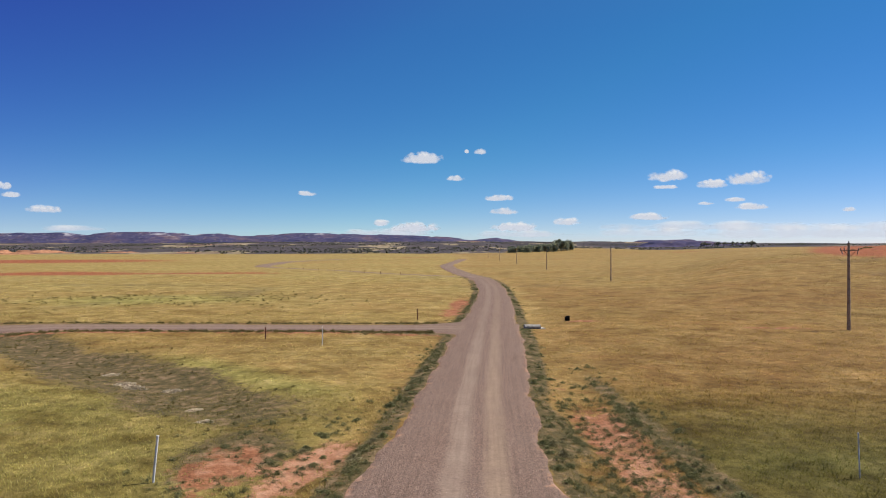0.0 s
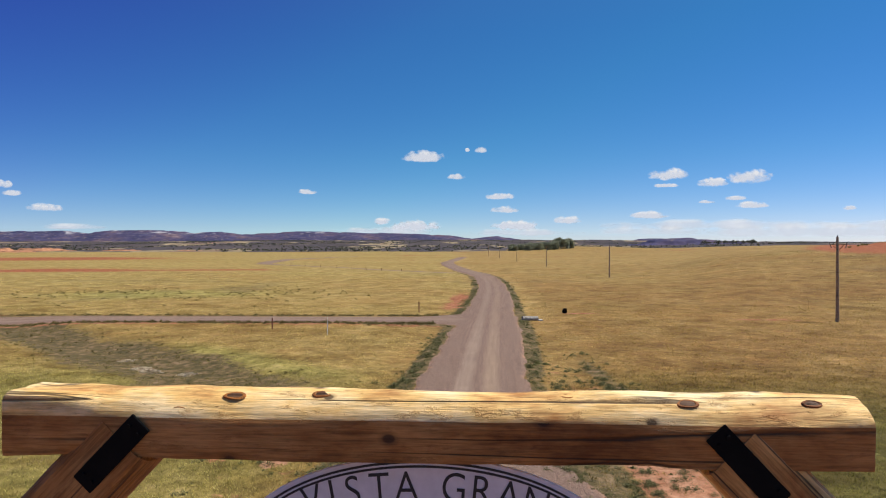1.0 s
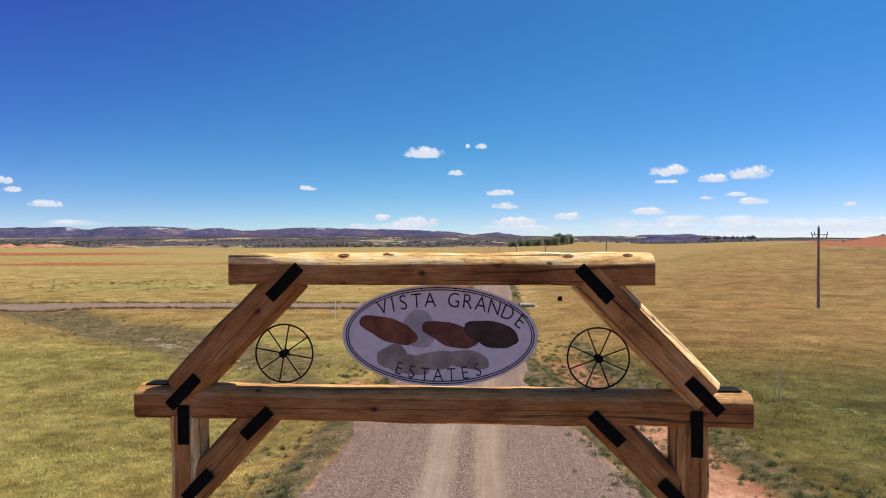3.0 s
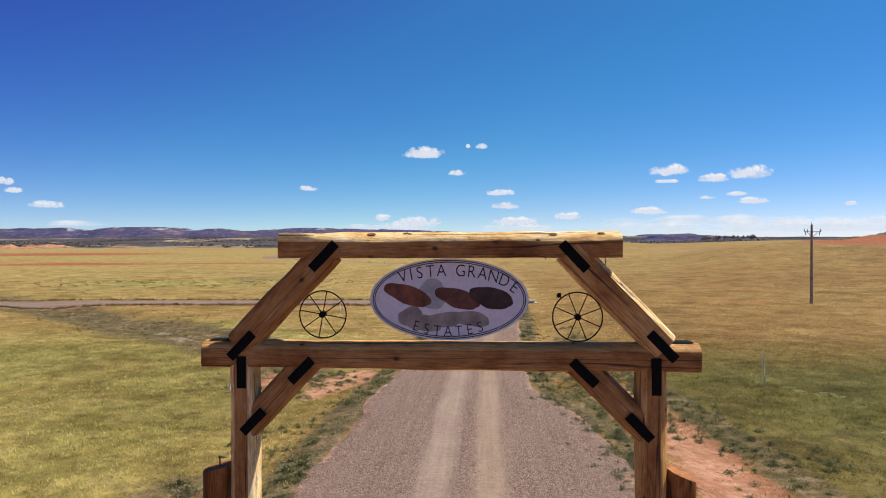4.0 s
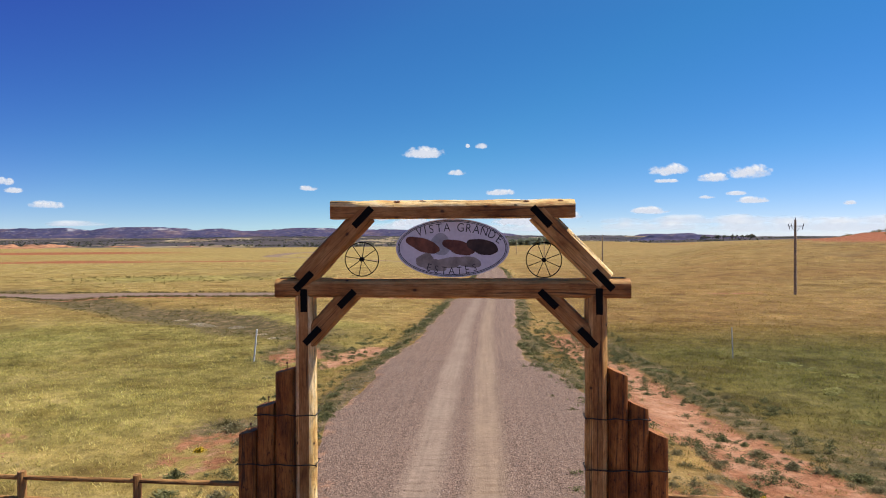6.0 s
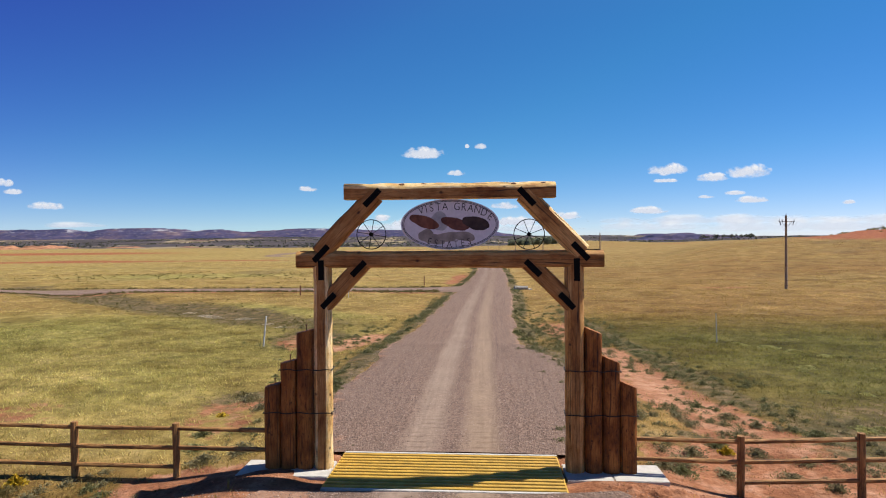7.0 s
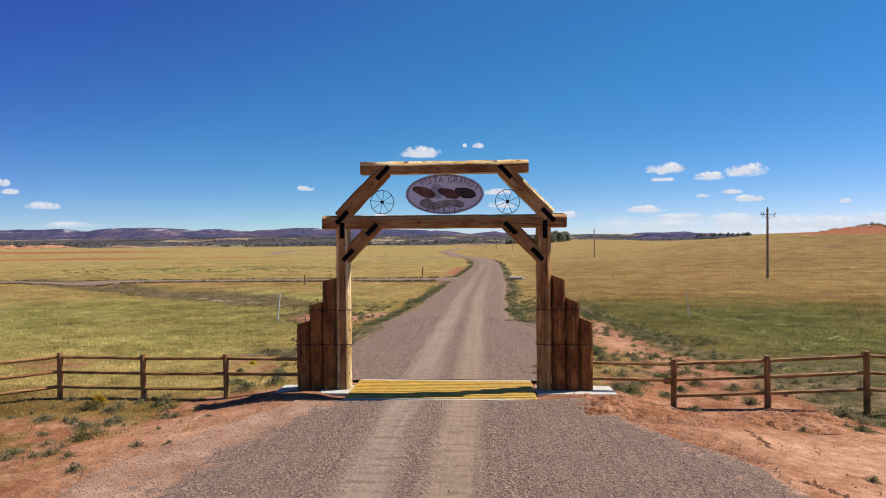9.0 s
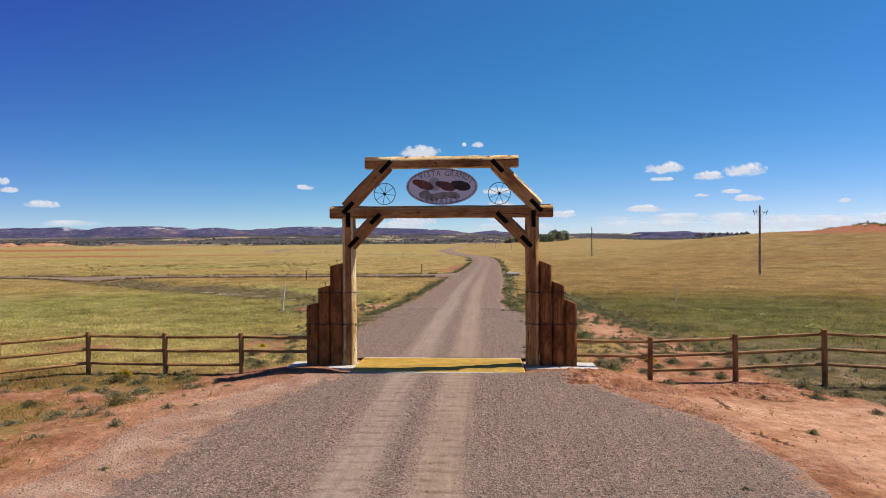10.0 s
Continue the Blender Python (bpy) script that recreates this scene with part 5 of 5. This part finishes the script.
places = []
for k in range(1000):
    x = -4 - 75 * rg.random() ** 1.3
    places.append((x, side_y(x) - 2.9 - abs(rg.normal(0, 0.6)) if rg.random() < 0.65 else side_y(x) + 3.1 + abs(rg.normal(0, 0.8))))
scrub_stuff("roadside_scrub", places, 4, (0.5, 1.2), M_SCRUB, "low dark brownish scrub along the side road", 3)
places = []
while len(places) < 1050:
    y = rg.uniform(4, 130)
    side = rg.choice([-1, 1])
    c0, w0 = road_at(y)
    g = abs(rg.normal(0.4, 0.5)) if side < 0 or y > 40 or rg.random() < 0.5 else float(ditch_x(y)) - float(c0 + w0) + rg.normal(1.8, 0.6)
    if fbm(np.array(side * 40.0), np.array(y), 3.0, 3, 5) < rg.uniform(0.38, 0.6):
        continue
    x = float(c0) + side * (float(w0) + g)
    if road_gap(np.array(x), np.array(y)) > 0.05:
        places.append((x, y))
for k in range(1100):
    y, side = rg.uniform(1.5, 30), rg.choice([-1, 1, 1, 1])
    c0, w0 = road_at(y)
    x = float(c0) + side * (float(w0) + (rg.uniform(0.5, 3.0) if side < 0 else rg.uniform(1.0, 6.0)))
    if fbm(np.array(x), np.array(y), 2.0, 3, 45) > rg.uniform(0.35, 0.65) and not (y < 3 and abs(x) < 4.8):
        places.append((x, y))
for k in range(900):
    y = rg.uniform(5, 34)
    x = float(ditch_x(y)) + rg.choice([-1, 1]) * rg.uniform(0.3, 1.9)
    if fbm(np.array(x), np.array(y), 1.7, 3, 46) > rg.uniform(0.38, 0.62):
        places.append((x, y))
for k in range(260):
    x, y = rg.normal(-7.6, 1.8), rg.normal(20.5, 3.0)
    if road_gap(np.array(x), np.array(y)) > 0.3 and fbm(np.array(x), np.array(y), 1.5, 3, 47) > rg.uniform(0.38, 0.62):
        places.append((x, y))
for k in range(130):
    y = rg.uniform(1.6, 17)
    places.append((float(road_at(y)[0] + road_at(y)[1]) - abs(rg.normal(0.0, 0.45)), y))
scrub_stuff("verge_weeds", places, 5, (0.35, 0.95), M_WEED, "ragged dark green weeds along the road edge", 4)
places = []
while len(places) < 420:
    s, d = rg.uniform(-5, 46), rg.normal(0, 2.4)
    x, y = -44 + 0.806 * s + 0.592 * d, 52.5 - 0.592 * s + 0.806 * d
    if road_gap(np.array(x), np.array(y)) > 1 and fbm(np.array(x), np.array(y), 2.5, 3, 15) > rg.uniform(0.3, 0.65):
        places.append((x, y))
near_scrub = []
for k in range(420):
    if k < 130:
        x, y = rg.uniform(-15, -5.6), rg.uniform(-6.5, 0.4)
    else:
        x, y = rg.uniform(4.7, 13), rg.uniform(-2.0, 5.0)
        if y < 0.6 and x < 8.8:
            continue
    if fbm(np.array(x), np.array(y), 1.6, 3, 35) > rg.uniform(0.4, 0.66):
        near_scrub.append((x, y))
scrub_stuff("fence_scrub", near_scrub, 3, (0.35, 0.9), M_SAGE, "low grey-green scrub scattered beside the fence", 9)
scrub_stuff("swale_scrub", places, 5, (0.3, 0.75), M_SCRUB, "dark scrub along the shallow swale", 5)

places = []
while len(places) < 70:
    a, far = radians(rg.uniform(30.5, 40)), rg.uniform(212, 240)
    x, y = far * math.sin(a), far * math.cos(a)
    if fbm(np.array(x), np.array(y), 9.0, 3, 27) > rg.uniform(0.35, 0.7):
        places.append((x, y))
scrub_stuff("hilltop_scrub", places, 3, (1.4, 4.5), M_SCRUB, "dark scrub on the rough red hilltop", 6)

# ---- trees in the distance ----


def tree(x, y, h, w, seed):
    z = float(ground_z(x, y))
    t = thing("tree", "dark green cottonwood tree in a distant row", "tree", "trees of the far shelterbelt", m=pose(x, y, z))
    bm = tube([(0, 0, -0.5), (0.1, 0, h * 0.3), (0.0, 0.2, h * 0.75)], 0.3, 8, taper=0.1)
    part("trunk", bm, M_RAIL, t)
    rg = np.random.default_rng(seed)
    for k in range(5):
        a = rg.uniform(0, 6.28)
        s = h * rg.uniform(0.2, 0.5)
        part("limb", tube([(0, 0, s), (math.cos(a) * w * 0.2, math.sin(a) * w * 0.2, s + h * 0.12), (math.cos(a) * w * 0.35, math.sin(a) * w * 0.35, s + h * 0.28)], 0.12, 6, taper=0.04), M_RAIL, t)
    n = 900
    lumps = np.stack([rg.normal(0, w * 0.2, 9), rg.normal(0, w * 0.2, 9), rg.uniform(0.2, 0.85, 9) * h], -1)
    size = rg.uniform(0.16, 0.26, 9) * w + 0.4
    pick = rg.integers(0, 9, n)
    base = lumps[pick] + rg.normal(0, 1, (n, 3)) * size[pick][:, None] * np.array([0.7, 0.7, 0.9])
    base[:, 2] = np.clip(base[:, 2], 0.4, h)
    d = rg.normal(0, 1, (n, 3))
    d /= np.linalg.norm(d, axis=1)[:, None]
    e = np.cross(d, rg.normal(0, 1, (n, 3)))
    e /= np.linalg.norm(e, axis=1)[:, None]
    s = 0.7 * rg.uniform(0.6, 1.4, n)[:, None]
    v = np.stack([base - d * s, base + e * s * 0.7, base + d * s, base - e * s * 0.7], 1).reshape(-1, 3)
    me = bpy.data.meshes.new("crown")
    me.from_pydata(v, [], np.arange(n * 4).reshape(-1, 4).tolist())
    link_mesh("crown", me, M_TREE, t)


rg = np.random.default_rng(8)
for i in range(30):
    high = 6.5 + 3.5 * i / 23 + rg.uniform(-1.5, 1.5) if i < 23 else rg.uniform(11, 14.5)
    tree(40 + 82 * (i + rg.random()) / 30, 790 + rg.uniform(-30, 30), high, rg.uniform(5.5, 8.5), 100 + i)



def juniper_stuff(name, count, x0, x1, y0, y1, size, seed, label, ground, keep):
    """Far juniper scrub, too many to count: each a ragged heap of leaf faces."""
    rg = np.random.default_rng(seed)
    x, y = rg.uniform(x0, x1, count), rg.uniform(y0, y1, count)
    ok = keep(x, y, rg.uniform(0, 1, count))
    x, y = x[ok], y[ok]
    n, per = len(x), 14
    s = np.repeat(rg.uniform(*size, n), per)
    base = np.stack([np.repeat(x, per), np.repeat(y, per), np.repeat(ground(x, y), per)], -1) + rg.normal(0, 0.38, (n * per, 3)) * s[:, None] * np.array([1.1, 1.1, 0.6]) + np.array([0, 0, 0.45]) * s[:, None]
    d = rg.normal(0, 1, (n * per, 3))
    d /= np.linalg.norm(d, axis=1)[:, None]
    e = np.cross(d, rg.normal(0, 1, (n * per, 3)))
    e /= np.linalg.norm(e, axis=1)[:, None]
    s = s[:, None] * 0.36
    v = np.stack([base - d * s, base + e * s, base + d * s, base - e * s], 1).reshape(-1, 3)
    me = bpy.data.meshes.new(name)
    me.from_pydata(v, [], np.arange(n * per * 4).reshape(-1, 4).tolist())
    tagged(link_mesh(name, me, M_JUNIPER), label, "scrub", kind="stuff")


def in_flats(x, y, roll):
    return (y > flats_start(x) + 10) & (np.abs(x) < y * 0.85) & (roll < smoothstep(0.48, 0.62, fbm(x, y, 130, 4, 91)))


juniper_stuff("juniper_scrub", 50, 520, 640, 1440, 1450, (3.0, 7.0), 43, "dark trees on the far butte slope", lambda x, y: flats_z(x, y) + 3.0, lambda x, y, roll: roll < 0.8)
juniper_stuff("juniper_scrub", 9000, -1300, 900, 730, 2300, (1.2, 3.0), 41, "dark juniper scrub dotted over the far flats", flats_z, in_flats)
for k in range(8):
    j = 4 + 2 * k
    marker(float(FAR_TRACK[0][j]), float(FAR_TRACK[1][j]) - 3.0, 0.75, 0.05, M_RUST, "dark wooden stake along the far track")

# ---- grass ----


def blades(name, count, x0, x1, y0, y1, hmin, hmax, width, seed, label):
    rg = np.random.default_rng(seed)
    x, y = rg.uniform(x0, x1, count), rg.uniform(y0, y1, count)
    gap = road_gap(x, y)
    cv = cover(x, y)
    bare = np.clip(cv[:, 0] + (fbm(x, y, 1.1, 3, 88) - 0.5) * 1.0, 0, 1)
    keep = (gap > 0.15) & (rg.uniform(0, 1, count) > smoothstep(0.3, 0.6, bare) * 0.96)
    keep &= ~((np.abs(np.abs(x) - 3.4) < 1.1) & (np.abs(y - 0.1) < 0.6))
    keep &= rg.uniform(0, 1, count) < 0.55 + 0.6 * fbm(x, y, 2.2, 3, 99)
    x, y, cv = x[keep], y[keep], cv[keep]
    n, per = len(x), 5
    z = ground_z(x, y)
    h = rg.uniform(hmin, hmax, n) * (0.6 + 0.8 * fbm(x, y, 3.0, 3, 55)) * (1 - 0.4 * cv[:, 2])
    x, y, z, h = [np.repeat(q, per) for q in (x, y, z, h)]
    cvr = np.repeat(cv, per, 0)
    m = n * per
    a, tilt = rg.uniform(0, 2 * np.pi, m), np.clip(rg.normal(0.95, 0.3, m), 0.1, 1.4)
    h = h * rg.uniform(0.5, 1.1, m)
    x, y = x + rg.normal(0, 0.07, m), y + rg.normal(0, 0.07, m)
    dx, dy = np.cos(a), np.sin(a)
    wv = width * rg.uniform(0.6, 1.4, m)
    b = np.stack([x, y, z - 0.02], -1)
    sd = np.stack([-dy, dx, 0 * dx], -1) * wv[:, None]
    tip = b + np.stack([dx * np.sin(tilt), dy * np.sin(tilt), np.cos(tilt)], -1) * h[:, None]
    v = np.stack([b - sd, b + sd, tip], 1).reshape(-1, 3).astype(np.float32)
    me = bpy.data.meshes.new(name)
    me.from_pydata(v, [], np.arange(m * 3).reshape(-1, 3).tolist())
    col = me.attributes.new("cover", "FLOAT_COLOR", "POINT")
    rgba = np.repeat(cvr[:, None, :], 3, 1).astype(np.float32)
    col.data.foreach_set("color", rgba.ravel())
    tagged(link_mesh(name, me, M_GRASS), label, "grass", kind="stuff")


blades("prairie_grass", 110000, -30, 30, -9, 32, 0.07, 0.22, 0.015, 1, "tall dry and green prairie grass")
blades("prairie_grass", 50000, -60, 60, 32, 75, 0.06, 0.18, 0.028, 2, "short golden prairie grass across the field")
blades("prairie_grass", 26000, -110, 110, 75, 170, 0.06, 0.16, 0.06, 3, "short golden prairie grass far out")

# ---- heaped loose earth ----


def earth_heap(x0, x1, y0, y1, amp, seed):
    """A broken crust of dug earth, rough at hand's width."""
    X, Y = np.meshgrid(np.arange(x0, x1, 0.035), np.arange(y0, y1, 0.035))
    u, v = (X - x0) / (x1 - x0) * 2 - 1, (Y - y0) / (y1 - y0) * 2 - 1
    win = np.clip(1.15 - np.abs(u) ** 3 - np.abs(v) ** 3 + (fbm(X, Y, 0.7, 3, seed) - 0.5) * 1.2, 0, 1)
    lumps = np.abs(fbm(X, Y, 0.42, 4, seed + 2) - 0.5) * 2.4 + (fbm(X, Y, 0.13, 3, seed + 4) - 0.5) * 0.9
    Z = ground_z(X, Y) - 0.05 + win * 0.07 + win * amp * lumps
    me = grid_mesh("earth_heap", X, Y, Z)
    me.attributes.new("sand", "FLOAT", "POINT")
    col = np.zeros((X.size, 4), np.float32)
    col[:, 0] = 1.0
    me.attributes.new("cover", "FLOAT_COLOR", "POINT").data.foreach_set("color", col.ravel())
    tagged(link_mesh("earth_heap", me, M_GROUND), "rough heap of loose dug red earth", "earth heap", kind="stuff")


earth_heap(2.6, 6.3, -2.5, -0.5, 0.15, 5)
earth_heap(6.9, 10.0, -2.4, -0.35, 0.12, 8)
earth_heap(-7.4, -4.6, -1.5, -0.3, 0.06, 11)

# ---- loose stones and clods ----


def pebbles(name, count, x0, x1, y0, y1, smin, smax, seed, material, label, keep_road):
    rg = np.random.default_rng(seed)
    x, y = rg.uniform(x0, x1, count), rg.uniform(y0, y1, count)
    gap = road_gap(x, y)
    if keep_road:
        u = x - track_x(y)
        on_track = np.maximum(np.exp(-((u + 0.79) / 0.46) ** 4), np.exp(-((u - 0.64) / 0.44) ** 4))
        keep = (gap < 0.15 + np.where(y < 0, 2.2, 1.1 * (x > 0)) * rg.uniform(0, 1, count) ** 2) & (rg.uniform(0, 1, count) > on_track * 0.93) & (np.abs(y) > 1.13)
        lift = 0.028
    else:
        cv = cover(x, y)
        keep = (gap > 0.1) & (cv[:, 0] > rg.uniform(0.25, 0.9, count)) & ~((np.abs(np.abs(x) - 3.4) < 1.1) & (np.abs(y - 0.1) < 0.6))
        lift = 0.0
    x, y = x[keep], y[keep]
    n = len(x)
    s = smin + (smax - smin) * rg.uniform(0, 1, n) ** 3
    octa = np.array([(1, 0, 0), (0, 1, 0), (-1, 0, 0), (0, -1, 0), (0, 0, 1), (0, 0, -0.6)], float)
    v = octa[None] * rg.uniform(0.6, 1.3, (n, 6, 1)) * s[:, None, None] * np.array([1, 1, 0.7])
    t = rg.uniform(0, 6.28, n)
    c, d = np.cos(t)[:, None], np.sin(t)[:, None]
    v = np.stack([v[..., 0] * c - v[..., 1] * d, v[..., 0] * d + v[..., 1] * c, v[..., 2]], -1)
    w0 = road_at(y)[1]
    crown = 0.05 * (1 - np.clip(np.abs(x - road_at(y)[0]) / w0, 0, 1) ** 2) if keep_road else 0
    v = v + np.stack([x, y, ground_z(x, y) + lift + crown + s * 0.2], -1)[:, None, :]
    tri = np.array([(0, 1, 4), (1, 2, 4), (2, 3, 4), (3, 0, 4), (1, 0, 5), (2, 1, 5), (3, 2, 5), (0, 3, 5)])
    f = (tri[None] + 6 * np.arange(n)[:, None, None]).reshape(-1, 3)
    me = bpy.data.meshes.new(name)
    me.from_pydata(v.reshape(-1, 3), [], f.tolist())
    tagged(link_mesh(name, me, material), label, "gravel" if keep_road else "earth clods", kind="stuff")


pebbles("gravel_stones", 34000, -6, 6, -10, 0, 0.007, 0.02, 11, M_STONE, "loose grey and pinkish crushed stones", True)
pebbles("gravel_stones", 26000, -5, 5, 0.9, 18, 0.007, 0.02, 12, M_STONE, "loose grey and pinkish crushed stones", True)
pebbles("earth_clods", 5200, 2.3, 6.2, -2.6, -0.5, 0.006, 0.036, 14, M_CLOD, "heaped rough clods of dark red earth", False)
pebbles("earth_clods", 1500, 6.8, 10.2, -1.6, -0.3, 0.007, 0.045, 15, M_CLOD, "heaped rough clods of dark red earth", False)
# erosion cracks: rows of dark clods in place of open shaded channels
for (xa, ya), (xb, yb), k in (((6.75, -2.1), (6.5, -3.9), 21), ((6.2, -5.7), (6.6, -6.4), 22)):
    for j in range(14):
        q, p = j / 14, (j + 1) / 14
        mx = xa + (xb - xa) * q + 0.05 * math.sin(j * 1.7 + k)
        pebbles("earth_clods", 26, mx - 0.035, mx + 0.045, min(ya + (yb - ya) * q, ya + (yb - ya) * p), max(ya + (yb - ya) * q, ya + (yb - ya) * p), 0.008, 0.03, k * 20 + j, M_RILL, "dark clods standing in for the shade of an erosion crack", False)
pebbles("earth_clods", 9000, -12, 14, -9, 14, 0.006, 0.036, 13, M_CLOD, "crumbled red earth clods", False)

# ---- clouds ----
CLOUDS = ((-313, 533, 235, 63), (-121, 414, 117, 31), (15, 566, 71, 32), (-62, 566, 26, 19), (-994, 333, 107, 29), (125, 299, 187, 34), (160, 225, 199, 41), (-2586, 249, 231, 46), (-2843, 393, 78, 47),
          (-2798, 339, 120, 33), (1073, 417, 206, 62), (1513, 401, 233, 74), (1319, 371, 173, 49), (1048, 354, 156, 21), (1436, 281, 111, 25), (1528, 243, 172, 37), (963, 189, 207, 44), (2052, 224, 73, 25), (1281, 260, 87, 18),
          (509, 162, 159, 44), (215, 134, 256, 57), (-359, 136, 261, 64), (-556, 160, 99, 39))


def cloud(x, z, w, h, material, y=3500, label="small white fair-weather cloud"):
    bm = bmesh.new()
    bmesh.ops.create_uvsphere(bm, u_segments=24, v_segments=12, radius=1.0)
    ob = part("cloud", bm, material)
    ob.matrix_basis = pose(x, y, z) @ Matrix.Diagonal((w * 0.62, h * 0.75, h * 0.86, 1))
    tagged(ob, label, "cloud", "clouds of the sky", "structure")


for x, z, w, h in CLOUDS:
    cloud(x, z, w, h, M_CLOUD)
for x, z, w, h in ((1500, 150, 1500, 60), (2050, 115, 1500, 90), (1150, 110, 900, 60), (-800, 118, 420, 40), (2600, 150, 900, 60), (250, 105, 600, 50), (-2700, 150, 500, 40), (-500, 120, 500, 60)):
    cloud(x, z, w, h, M_VEIL, 3900, "faint low cloud veil above the horizon")
